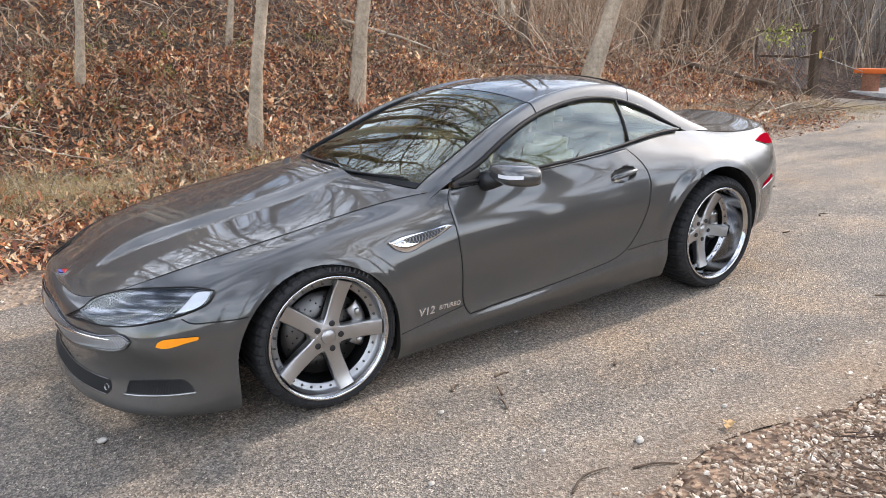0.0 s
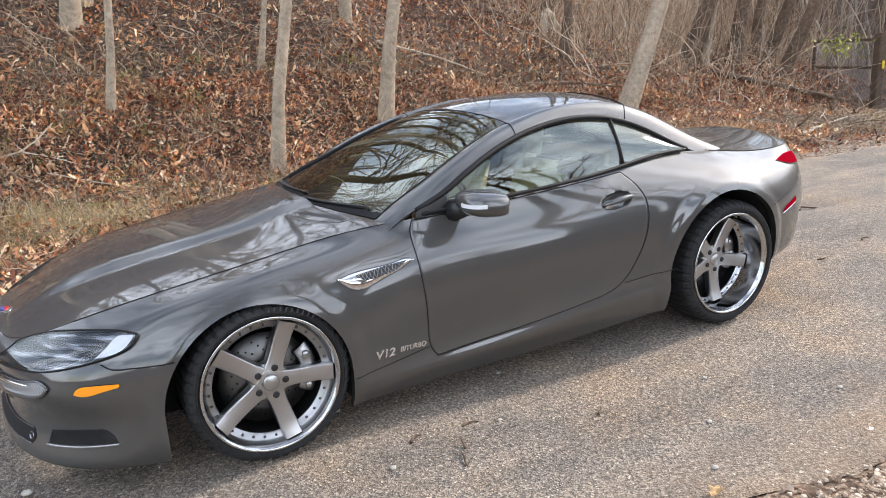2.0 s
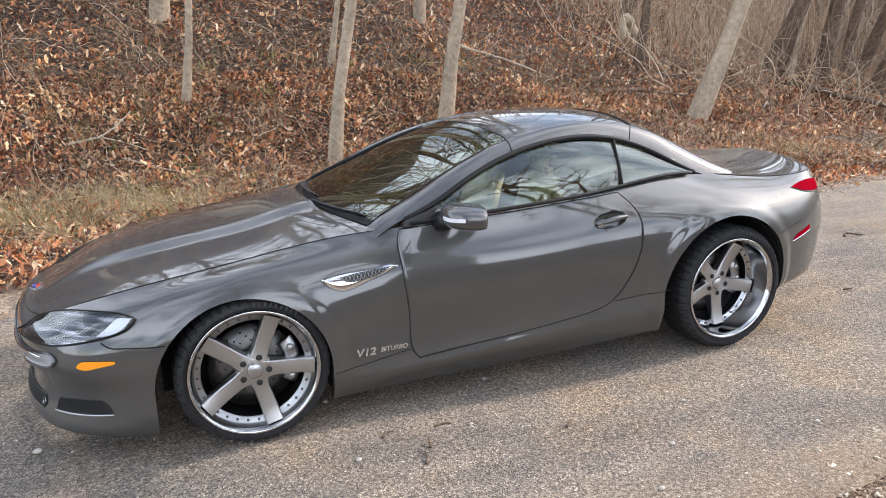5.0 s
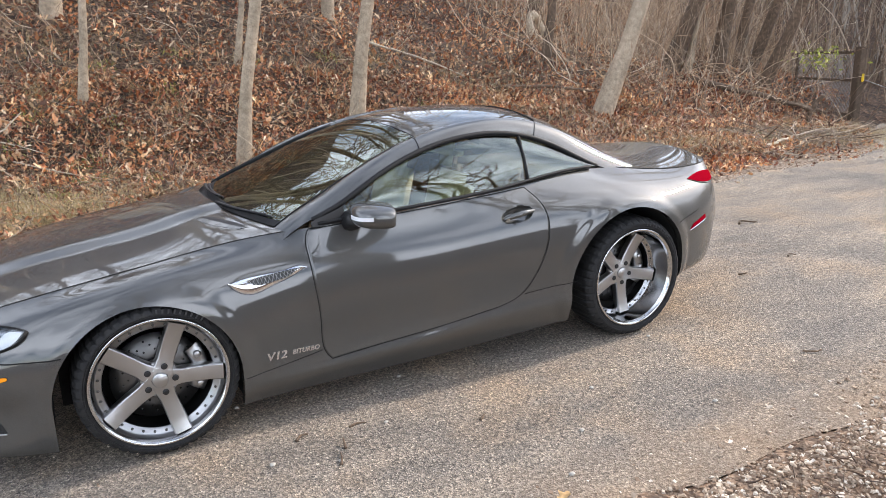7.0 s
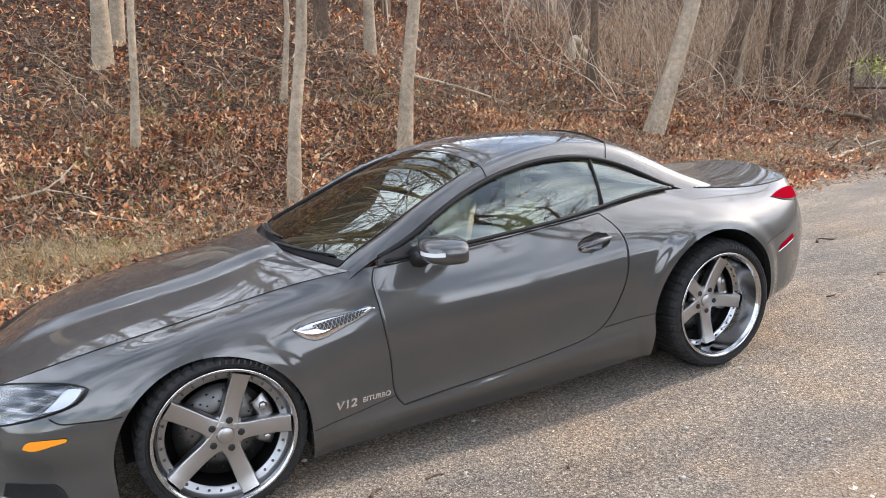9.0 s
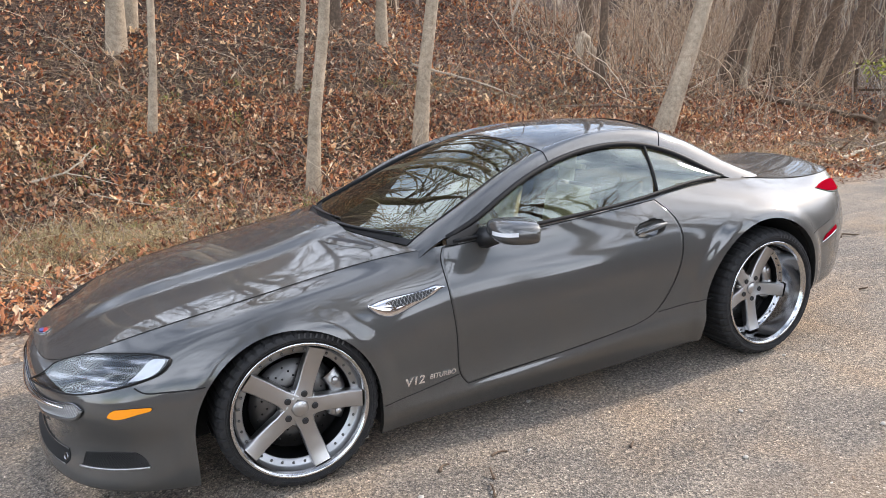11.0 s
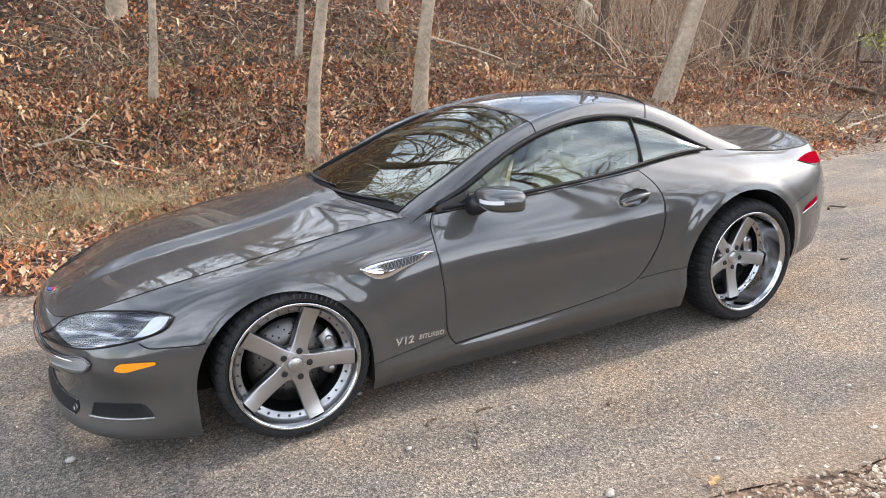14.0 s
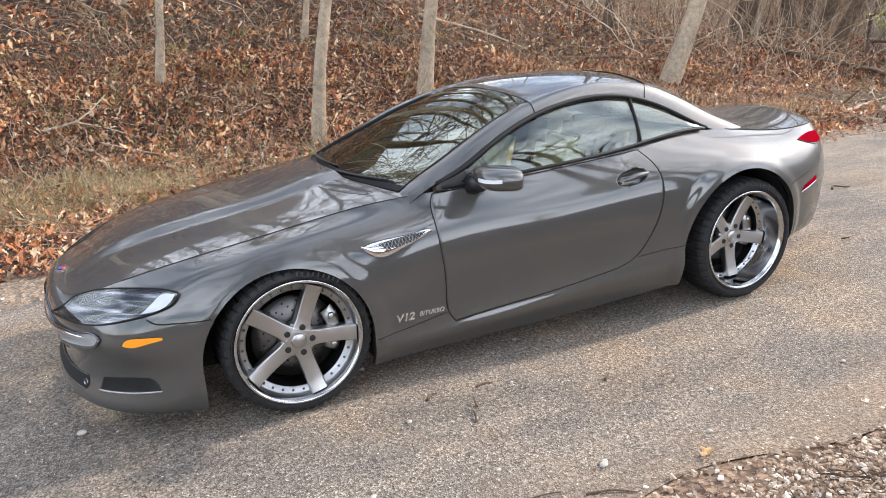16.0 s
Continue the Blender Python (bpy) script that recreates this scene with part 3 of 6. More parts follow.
# ---- cabin ----
TOP = [(0.56, 0.765, 0.79), (0.66, 0.765, 0.855), (0.86, 0.745, 0.935), (1.0, 0.72, 1.005), (1.2, 0.67, 1.09), (1.5, 0.605, 1.162), (1.745, 0.58, 1.18), (1.953, 0.575, 1.158), (2.2, 0.59, 1.075), (2.43, 0.627, 0.962), (2.70, 0.63, 0.885)]
INNER = [(0.50, 0.685, 0.79), (0.60, 0.665, 0.86), (0.82, 0.62, 0.965), (0.96, 0.59, 1.03), (1.14, 0.55, 1.105), (1.42, 0.495, 1.19), (1.745, 0.475, 1.235), (2.05, 0.47, 1.222), (2.35, 0.475, 1.13), (2.58, 0.495, 1.015), (2.82, 0.52, 0.9)]
NT = 70
top_c, in_c = curve_points(TOP, NT), curve_points(INNER, NT)


def mirrored(p, sign):
    q = np.array(p, float)
    q[..., 1] *= -sign
    return q


def rail_points(sign):
    rows = []
    for k, (a, b) in enumerate(zip(top_c, in_c)):
        d = b - a
        rows.append([a + d * t + np.array((0, 0.25, 1)) * (0.008 + 0.022 * smooth(2, 14, k)) * math.sin(math.pi * t) for t in np.linspace(0, 1, 9)])
    return mirrored(rows, sign)


for sign in (1, -1):
    part("roof_rail", sheet(rail_points(sign), 0.006), PAINT, car)

CENTRE_X = [0.42, 0.9, 1.36, 1.75, 2.1, 2.4, 2.68, 2.86]
CENTRE_Z = [0.845, 1.04, 1.222, 1.275, 1.262, 1.175, 1.03, 0.95]


def shell(i0, i1, lift=0.0, n=33):
    """The top between the two inner rails, from one index along them to another."""
    rows = []
    for i in range(i0, i1 + 1):
        x, w, z = in_c[i]
        f = i / (NT - 1)
        cx = np.interp(f, [0, 0.35, 0.5, 1], [x - 0.14, x - 0.02, x, x + 0.06])
        cz = float(spline(CENTRE_X, CENTRE_Z, [cx])[0, 0])
        rows.append([(x + (cx - x) * (1 - a * a), -a * w, z + (cz - z) * (1 - a * a) ** 0.85 + lift) for a in np.linspace(-1, 1, n)])
    return np.array(rows)


I_LOW = int(np.argmin(np.abs(in_c[:, 0] - 0.59)))
I_HEAD = int(np.argmin(np.abs(in_c[:, 0] - 1.36)))
I_BACK = int(np.argmin(np.abs(in_c[:, 0] - 2.12)))
I_REAR = int(np.argmin(np.abs(in_c[:, 0] - 2.26)))
windscreen = part("windscreen", sheet(shell(I_LOW, I_HEAD, 0.0), 0.005), SCREEN_GLASS, car)
windscreen.visible_shadow = False
part("roof_panel", sheet(shell(I_HEAD, I_BACK, 0.001), 0.006), PAINT, car)
part("rear_roof_panel", sheet(shell(I_BACK, I_REAR, 0.001), 0.006), PAINT, car)
rear_glass = part("rear_window", sheet(shell(I_REAR, NT - 2), 0.005), GLASS, car)
rear_glass.visible_shadow = False


def waist(x):
    i = np.interp(x, rails[7][:, 0], np.arange(NS))
    f = int(i)
    return rails[7][f] * (1 - (i - f)) + rails[7][min(f + 1, NS - 1)] * (i - f)


def side_glass(x0, x1, sign):
    rows = []
    for x in np.linspace(x0, x1, 30):
        b = waist(x) + np.array((0, 0, 0.004))
        xt = x + 0.04 * max(0, 1 - abs(x - 1.912) / 0.4)
        t = np.array([xt, np.interp(xt, top_c[:, 0], top_c[:, 1]), np.interp(xt, top_c[:, 0], top_c[:, 2])])
        t[2] = max(t[2], b[2] + 0.003)
        rows.append([b * (1 - v) + t * v + np.array((0, 0.02 * math.sin(math.pi * v) - 0.012, 0)) for v in np.linspace(0, 1, 9)])
    return mirrored(rows, sign)


for sign in (1, -1):
    for name, x0, x1 in (("door_window", 0.88, 1.908), ("quarter_window", 1.916, 2.42)):
        part(name, sheet(side_glass(x0, x1, sign), 0.004), GLASS, car).visible_shadow = False


# ---- wheels ----
def wheel(at, lip_r, tyre_r, lip_y, hub_depth, turn, name):
    w = thing(name, "", "", at)
    w.parent = car
    width = 0.245
    prof = [(lip_r - 0.012, 0.012), (lip_r + 0.004, 0.0), (lip_r + 0.02, -0.012), (tyre_r - 0.03, -0.012), (tyre_r - 0.014, 0.0), (tyre_r - 0.004, 0.018), (tyre_r, 0.045),
            (tyre_r, width - 0.05), (tyre_r - 0.006, width - 0.02), (tyre_r - 0.03, width), (lip_r, width - 0.01)]
    bm = lathe_bm(prof, 192)
    for v in bm.verts:                      # cut cross grooves into the tread shoulders
        r, a = math.hypot(v.co.x, v.co.z), math.atan2(v.co.z, v.co.x)
        if r > tyre_r - 0.016 and round((a % (2 * math.pi)) / (2 * math.pi) * 192) % 4 == 0 and v.co.y < width - 0.01:
            k = (r - 0.007) / r
            v.co.x, v.co.z = v.co.x * k, v.co.z * k
    tyre = part("tyre", bm, RUBBER, w, smooth=False)
    for r, tube in ((tyre_r - 0.034, 0.0022), (lip_r + 0.013, 0.002)):
        part("sidewall_rib", tube_bm([(r * math.cos(a), -0.0115, r * math.sin(a)) for a in np.linspace(0, 2 * math.pi, 97)], tube, 6, None, False), RUBBER, tyre)
    for k in range(9):                      # moulded lettering as plain bars
        a = turn + 0.02 + (k - 4) * 0.075
        own = box_bm(0.007, 0.003, 0.017, ((lip_r + 0.031) * math.cos(a), -0.0122, (lip_r + 0.031) * math.sin(a)), 0.0008, turn=pose(0, 0, 0, 0, 90 - math.degrees(a), 0))
        part("sidewall_bar", own, TYRE_MARK, tyre, smooth=False)
    # polished barrel with a stepped lip
    prof = [(lip_r + 0.003, 0.004), (lip_r + 0.004, -0.004), (lip_r, -0.009), (lip_r - 0.008, -0.008), (lip_r - 0.013, 0.002), (lip_r - 0.018, 0.012)]
    rim = part("rim", lathe_bm(prof, 96), POLISHED, w)
    prof = [(lip_r - 0.018, 0.012), (lip_r - 0.026, hub_depth + 0.006), (lip_r - 0.03, hub_depth + 0.010), (lip_r - 0.052, hub_depth + 0.014), (lip_r - 0.055, hub_depth + 0.02)]
    part("rim_band", lathe_bm(prof, 96), DISH if hub_depth > 0.06 else BAND, rim)
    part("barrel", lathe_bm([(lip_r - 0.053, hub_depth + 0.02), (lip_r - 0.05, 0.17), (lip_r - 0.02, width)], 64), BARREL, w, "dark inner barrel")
    # centre with five flared spokes
    bm = bmesh.new()
    deep = hub_depth > 0.06
    r0, r1 = 0.03, lip_r - (0.04 if deep else 0.023)
    for k in range(5):
        a = turn + k * 2 * math.pi / 5
        c, s = math.cos(a), math.sin(a)
        rows = []
        for t in np.linspace(0, 1, 15):
            r = r0 + (r1 - r0) * t
            half = 0.034 + 0.003 * t + 0.012 * max(0, 1 - t * 4)
            y = hub_depth - 0.006 - (0.012 if deep else hub_depth - 0.014) * max(0, (t - 0.72) / 0.28) ** 1.3 + 0.006 * math.sin(math.pi * min(t / 0.72, 1))
            rows.append([((r * c - o * s), y + d, (r * s + o * c)) for o, d in
                         ((-half, 0.04), (-half, 0.014), (-half * 0.97, 0.008), (-half * 0.86, 0.0005), (-half * 0.8, 0.0), (half * 0.8, 0.0), (half * 0.86, 0.0005), (half * 0.97, 0.008), (half, 0.014), (half, 0.04))])
        g = grid_bm(np.array(rows))
        me = bpy.data.meshes.new("spoke")
        g.to_mesh(me)
        g.free()
        bm.from_mesh(me)
        bpy.data.meshes.remove(me)
    part("spokes", bm, BRUSHED, w, smooth=True)
    part("hub", lathe_bm([(0.0, hub_depth + 0.004), (0.03, hub_depth + 0.004), (0.062, hub_depth + 0.003), (0.075, hub_depth + 0.006), (0.08, hub_depth + 0.04)], 40), BRUSHED, w)
    part("centre_cap", lathe_bm([(0.0, hub_depth - 0.014), (0.028, hub_depth - 0.0135), (0.033, hub_depth - 0.009), (0.034, hub_depth + 0.006)], 32), BRUSHED, w, "plain round centre cap")
    for k in range(5):
        a = turn + k * 2 * math.pi / 5
        c = Vector((0.059 * math.cos(a), hub_depth - 0.0075, 0.059 * math.sin(a)))
        lug = lathe_bm([(0.0, 0.001), (0.006, 0.001), (0.0125, 0.0), (0.0135, 0.003)], 18)
        bmesh.ops.translate(lug, vec=c, verts=lug.verts)
        part("lug_nut", lug, BLACK, w)
    own = lathe_bm([(0.0, -0.005), (0.004, -0.004), (0.0058, 0.0), (0.0058, 0.003)], 8)
    bolt_mesh = bpy.data.meshes.new("rim_bolt")
    own.to_mesh(bolt_mesh)
    own.free()
    bolt_mesh.materials.append(IRON)
    for k in range(32):
        a = 2 * math.pi * k / 32
        b = new("rim_bolt", bolt_mesh)
        b.parent = w
        b.location = ((lip_r - 0.040) * math.cos(a), hub_depth + 0.010, (lip_r - 0.040) * math.sin(a))
    disc = lathe_bm([(0.07, hub_depth + 0.06), (0.185, hub_depth + 0.06), (0.185, hub_depth + 0.085), (0.07, hub_depth + 0.085)], 64)
    disc = part("brake_disc", disc, IRON, w)
    holes = bmesh.new()
    for k in range(48):
        a, r = 2 * math.pi * k / 48, 0.115 + 0.022 * (k % 3)
        own = lathe_bm([(0.0, -0.001), (0.0045, -0.001), (0.0045, 0.002)], 6)
        bmesh.ops.translate(own, vec=(r * math.cos(a), hub_depth + 0.0595, r * math.sin(a)), verts=own.verts)
        me = bpy.data.meshes.new("h")
        own.to_mesh(me)
        own.free()
        holes.from_mesh(me)
        bpy.data.meshes.remove(me)
    tagged(part("cooling_holes", holes, SEAM, disc), kind="stuff")
    rows = []
    for a in np.linspace(-0.55, 0.62, 14):
        edge = 0.012 * (abs(a) > 0.5)
        rows.append([(r * math.cos(a), y, r * math.sin(a)) for r, y in ((0.135, hub_depth + 0.06), (0.135, hub_depth + 0.04 + edge), (0.15, hub_depth + 0.03 + edge), (0.175, hub_depth + 0.028 + edge), (0.198, hub_depth + 0.034 + edge), (0.205, hub_depth + 0.05), (0.205, hub_depth + 0.09))])
    caliper = part("brake_caliper", grid_bm(np.array(rows)), BAND, w, "silver brake caliper")
    for a in (-0.38, 0.0, 0.4):
        own = lathe_bm([(0.0, hub_depth + 0.022), (0.012, hub_depth + 0.022), (0.016, hub_depth + 0.03), (0.016, hub_depth + 0.04)], 14)
        bmesh.ops.translate(own, vec=(0.172 * math.cos(a), 0, 0.172 * math.sin(a)), verts=own.verts)
        part("caliper_boss", own, BRUSHED, caliper)
    part("wheel_back", lathe_bm([(0.0, 0.2), (lip_r - 0.03, 0.2)], 40), LINER, w)
    return w


FRONT_W, REAR_W = (0.015, -0.885, 0.325), (2.545, -0.878, 0.342)
front_wheel = wheel(FRONT_W, 0.272, 0.325, 0, 0.03, radians(69), "front_wheel")
rear_wheel = wheel(REAR_W, 0.277, 0.342, 0, 0.115, radians(60), "rear_wheel")
for w, at in ((front_wheel, FRONT_W), (rear_wheel, REAR_W)):
    c = copy_thing(w, Matrix.Translation((at[0], -at[1], at[2])) @ pose(0, 0, 0, 0, 0, 180))
    c.parent = car

# wheel arch liners, floor pan
for sign in (1, -1):
    for cx, cz, r in (FRONT_ARCH, REAR_ARCH):
        rows = []
        arc = [(cx + (r + 0.004) * math.cos(a), cz + (r + 0.004) * math.sin(a)) for a in np.linspace(0, math.pi, 24)]
        low = 0.16 if cx < 1 else 0.29
        for x, z in [(arc[0][0], low)] + arc + [(arc[-1][0], 0.16)]:
            rows.append([(x, -sign * y, z) for y in np.linspace(0.87 if cx < 1 else 0.85, 0.5, 4)])
        part("arch_liner", grid_bm(np.array(rows)), LINER, car)
        part("arch_back", box_bm(2 * r - 0.06, 0.02, 0.46, (cx, -sign * 0.5, 0.38)), LINER, car, smooth=False)
part("floor_pan", box_bm(3.2, 1.3, 0.03, (1.3, 0, 0.2), 0.01), BLACK, car, smooth=False)


# ---- panels, gaps and fittings ----
def coons(left, right, bottom, top, n=24, m=24):
    """Points (s, z) filling four edge curves; left and right run upwards, bottom and top from left to right."""
    l, r, b, t = curve_points(left, m), curve_points(right, m), curve_points(bottom, n), curve_points(top, n)
    g = np.zeros((n, m, 2))
    for i, u in enumerate(np.linspace(0, 1, n)):
        for j, v in enumerate(np.linspace(0, 1, m)):
            g[i, j] = (1 - v) * b[i] + v * t[i] + (1 - u) * l[j] + u * r[j] - ((1 - u) * (1 - v) * b[0] + u * (1 - v) * b[-1] + (1 - u) * v * t[0] + u * v * t[-1])
    return g


def on_flank(sz, out, sign=1):
    """Maps points (s, z) on to the near flank, or the far one."""
    flat = np.asarray(sz, float).reshape(-1, 2)
    p = np.array([wrap(a, b, out) for a, b in flat])
    p[:, 1] *= sign
    return p.reshape(*np.shape(sz)[:-1], 3)


def xs(points):
    """(x, z) to (s, z)."""
    return [(run_at(x), z) for x, z in points]


def gap(name, points, parent, radius=0.0028, closed=False, material=None):
    return part(name, tube_bm(points, radius, 6), material or SEAM, parent)


def lens_patch(upper, lower, n=40, m=8):
    """Points (s, z) between two curves that share their ends."""
    a, b = curve_points(upper, n), curve_points(lower, n)
    return np.array([[b[i] * (1 - v) + a[i] * v for v in np.linspace(0, 1, m)] for i in range(n)])


def outline_of(g):
    return np.concatenate([g[:, 0], g[-1, 1:], g[::-1, -1][1:], g[0, ::-1][1:]])


D_LEFT = [(0.757, 0.248), (0.735, 0.275), (0.712, 0.42), (0.694, 0.6), (0.688, 0.74), (0.70, 0.80), (0.735, 0.846)]
D_RIGHT = [(1.66, 0.325), (1.80, 0.372), (1.885, 0.47), (1.94, 0.60), (1.957, 0.72), (1.94, 0.82), (1.87, 0.908)]
D_BOTTOM = [(0.757, 0.248), (1.1, 0.270), (1.4, 0.295), (1.66, 0.325)]
D_TOP = [(0.735, 0.846), (1.1, 0.867), (1.5, 0.889), (1.87, 0.908)]
door_grid = coons(xs(D_LEFT), xs(D_RIGHT), xs(D_BOTTOM), xs(D_TOP), 90, 60)
SCOOP = (1.785, 0.787, 0.094, 0.037)


def scoop_edge(a, q=1.0):
    c, d, rx, rz = SCOOP
    return c + rx * q * math.cos(a), d + rz * q * math.sin(a) + 0.12 * rx * q * math.cos(a)


def door_skin(sign):
    """The door's outer skin with the scoop left open."""
    p = on_flank(door_grid, 0.0015, sign)
    c, d, rx, rz = SCOOP
    u, v = (p[..., 0] - c) / rx, (p[..., 2] - d - 0.12 * (p[..., 0] - c)) / rz
    q = np.hypot(u, v)
    inside = q < 1
    hole = inside[:-1, :-1] & inside[1:, :-1] & inside[:-1, 1:] & inside[1:, 1:]
    for i, j in zip(*np.nonzero(inside)):
        x, z = scoop_edge(math.atan2(v[i, j], u[i, j]))
        p[i, j] = side(x, z, 0.0015) * (1, sign, 1)
    bm = bmesh.new()
    vs = [[bm.verts.new(p[i, j]) for j in range(p.shape[1])] for i in range(p.shape[0])]
    for i in range(p.shape[0] - 1):
        for j in range(p.shape[1] - 1):
            if not hole[i, j]:
                bm.faces.new((vs[i][j], vs[i + 1][j], vs[i + 1][j + 1], vs[i][j + 1]))
    bmesh.ops.delete(bm, geom=[v for v in bm.verts if not v.link_faces], context="VERTS")
    bmesh.ops.remove_doubles(bm, verts=bm.verts, dist=1e-4)
    rim = [e for e in bm.edges if e.is_boundary]
    for v in (g for g in bmesh.ops.extrude_edge_only(bm, edges=rim)["geom"] if isinstance(g, bmesh.types.BMVert)):
        v.co.y += 0.006 * sign
    return bm
for sign in (1, -1):
    door = part("door", door_skin(sign), PAINT, car)
    ring = on_flank(outline_of(door_grid)[:-1], 0.0008, sign)
    gap("door_gap", np.r_[ring, ring[:1]], door, 0.0024)
    # handle in its oval scoop
    rows = []
    for k in np.linspace(0, 2 * math.pi, 41)[:-1]:
        rows.append([])
        for q in (1.0, 0.97, 0.9, 0.75, 0.5, 0.05):
            p = side(*scoop_edge(k, q), 0.0012)
            p[1] = (p[1] + 0.034 * (1 - q ** 2.5)) * sign
            rows[-1].append(p)
    part("handle_scoop", grid_bm(np.array(rows), True), PAINT, door)
    pts = [side(1.705 + 0.03 * i, 0.772 + 0.0045 * i, o) for i, o in enumerate((-0.004, 0.012, 0.018, 0.019, 0.016, 0.004, -0.006))]
    pts = curve_points(pts, 20)
    pts[:, 1] *= sign
    part("door_handle", tube_bm(pts, [0.009 + 0.006 * math.sin(math.pi * i / 19) for i in range(20)], 10), PAINT, door)
    bar = curve_points([side(1.712 + 0.03 * i, 0.768 + 0.0045 * i, o) for i, o in enumerate((0.006, 0.02, 0.026, 0.026, 0.02, 0.006))], 16) * (1, sign, 1)
    part("handle_trim", tube_bm(bar, 0.004, 8), CHROME, door, "chrome handle strip")

    # bonnet, bumper and boot gaps
    i0, i1 = int(np.searchsorted(dense, run_at(-0.62))), nose_end
    s3 = rails[7][i0:i1:4] * (1, -sign, 1) + (0, 0, 0.002)
    gap("bonnet_gap", s3, car, 0.0012)
    b = curve_points(xs([(-0.56, 0.53), (-0.53, 0.512), (-0.48, 0.507), (-0.40, 0.505), (-0.325, 0.508)]), 24)
    gap("bumper_gap", on_flank(b, 0.0005, sign), car)
    b = curve_points(xs([(0.352, 0.262), (0.5, 0.275), (0.715, 0.300)]), 16)
    gap("wing_gap", on_flank(b, 0.0003, sign), car, 0.002)
    b = curve_points(xs([(1.82, 0.368), (2.0, 0.382), (2.137, 0.395)]), 12)
    gap("sill_gap", on_flank(b, 0.0003, sign), car, 0.002)
    b = curve_points(xs([(2.85, 0.625), (2.95, 0.642), (3.06, 0.662)]), 12)
    gap("rear_bumper_gap", on_flank(b, 0.0006, sign), car, 0.0022)
    s3 = rails[7][tail_start:-12:4] * (1, -sign, 1) + (0, 0, 0.001)
    gap("boot_gap", s3, car, 0.003)

    # headlamp
    up = [(0.385, 0.492), (0.52, 0.541), (0.64, 0.571), (0.74, 0.593), (0.86, 0.611), (0.98, 0.620), (1.07, 0.618), (1.10, 0.611)]
    low = [(0.385, 0.492), (0.55, 0.494), (0.66, 0.496), (0.75, 0.503), (0.84, 0.518), (0.95, 0.540), (1.03, 0.560), (1.075, 0.581), (1.10, 0.611)]
    g = lens_patch(up, low)
    lamp = part("headlamp", sheet(on_flank(g, 0.002, sign), 0.002), LAMP_BOWL, car)
    ring = on_flank(outline_of(g), 0.003, sign)
    gap("headlamp_gasket", ring, lamp, 0.0035, material=TRIM)
    gap("lens_edge", on_flank(outline_of(g), 0.0125, sign), lamp, 0.0032, material=TRIM)
    part("headlamp_lens", sheet(on_flank(g, 0.013, sign), 0.002), LENS, lamp)
    sg = lens_patch([(0.945, 0.549), (0.99, 0.580), (1.035, 0.608), (1.085, 0.608)], [(0.945, 0.549), (1.0, 0.556), (1.055, 0.578), (1.085, 0.608)], 16, 5)
    part("indicator_strip", sheet(on_flank(sg, 0.0085, sign), 0.002), WHITE_LENS, lamp, "pale frosted indicator strip")
    # side marker
    g = coons(xs([(-0.653, 0.430), (-0.645, 0.445), (-0.625, 0.457)]), xs([(-0.515, 0.446), (-0.508, 0.453), (-0.511, 0.459)]), xs([(-0.653, 0.430), (-0.635, 0.424), (-0.57, 0.434), (-0.515, 0.446)]), xs([(-0.625, 0.457), (-0.57, 0.460), (-0.511, 0.459)]), 24, 6)
    marker = part("side_marker", sheet(on_flank(g, 0.004, sign), 0.004), AMBER, car, "amber side marker lens")
    gap("marker_gasket", on_flank(outline_of(g), 0.001, sign), marker, 0.002)
    # lower bumper opening with mesh
    g = coons(xs([(-0.776, 0.214), (-0.774, 0.245), (-0.764, 0.266)]), xs([(-0.549, 0.229), (-0.562, 0.26), (-0.59, 0.282)]), xs([(-0.776, 0.214), (-0.66, 0.222), (-0.549, 0.229)]), xs([(-0.764, 0.266), (-0.68, 0.279), (-0.59, 0.282)]), 24, 8)
    fog = part("bumper_vent", sheet(on_flank(g, 0.0025, sign), 0.003), BLACK, car, "black mesh bumper vent")
    gap("vent_trim", on_flank(curve_points(xs([(-0.785, 0.207), (-0.66, 0.216), (-0.545, 0.224)]), 20), 0.004, sign), fog, 0.004, material=BRUSHED)
    wires = bmesh.new()
    for k in range(26):
        f = k / 25
        for a0, a1 in ((f, f - 0.12), (f - 0.12, f)):
            pts = [g[min(max(int(a0 * 23), 0), 23), 0] * (1 - q) + g[min(max(int(a1 * 23), 0), 23), -1] * q for q in (0, 0.5, 1)]
            tube_bm(on_flank(np.array(pts), 0.004, sign), 0.0012, 4, wires, False)
    part("vent_mesh", wires, BLACK, fog)
    # tail lamp and reflector
    g = lens_patch([(run_at(3.09), 0.826), (run_at(3.18), 0.838), (run_at(3.33), 0.842), (run_at(3.45), 0.825)], [(run_at(3.09), 0.826), (run_at(3.18), 0.804), (run_at(3.33), 0.788), (run_at(3.45), 0.79)], 30, 6)
    lamp = part("tail_lamp", sheet(on_flank(g, 0.003, sign), 0.002), RED, car, "red tail lamp wrapping the corner")
    gap("tail_lamp_trim", on_flank(curve_points([(run_at(3.09), 0.826), (run_at(3.18), 0.799), (run_at(3.33), 0.782), (run_at(3.45), 0.784)], 20), 0.002, sign), lamp, 0.002, material=TRIM)
    g = coons(xs([(2.975, 0.562), (3.005, 0.59)]), xs([(3.145, 0.60), (3.138, 0.622)]), xs([(2.975, 0.562), (3.145, 0.60)]), xs([(3.005, 0.59), (3.138, 0.622)]), 12, 4)
    refl = part("rear_reflector", sheet(on_flank(g, 0.004, sign), 0.005), RED, car, "red rear side reflector")
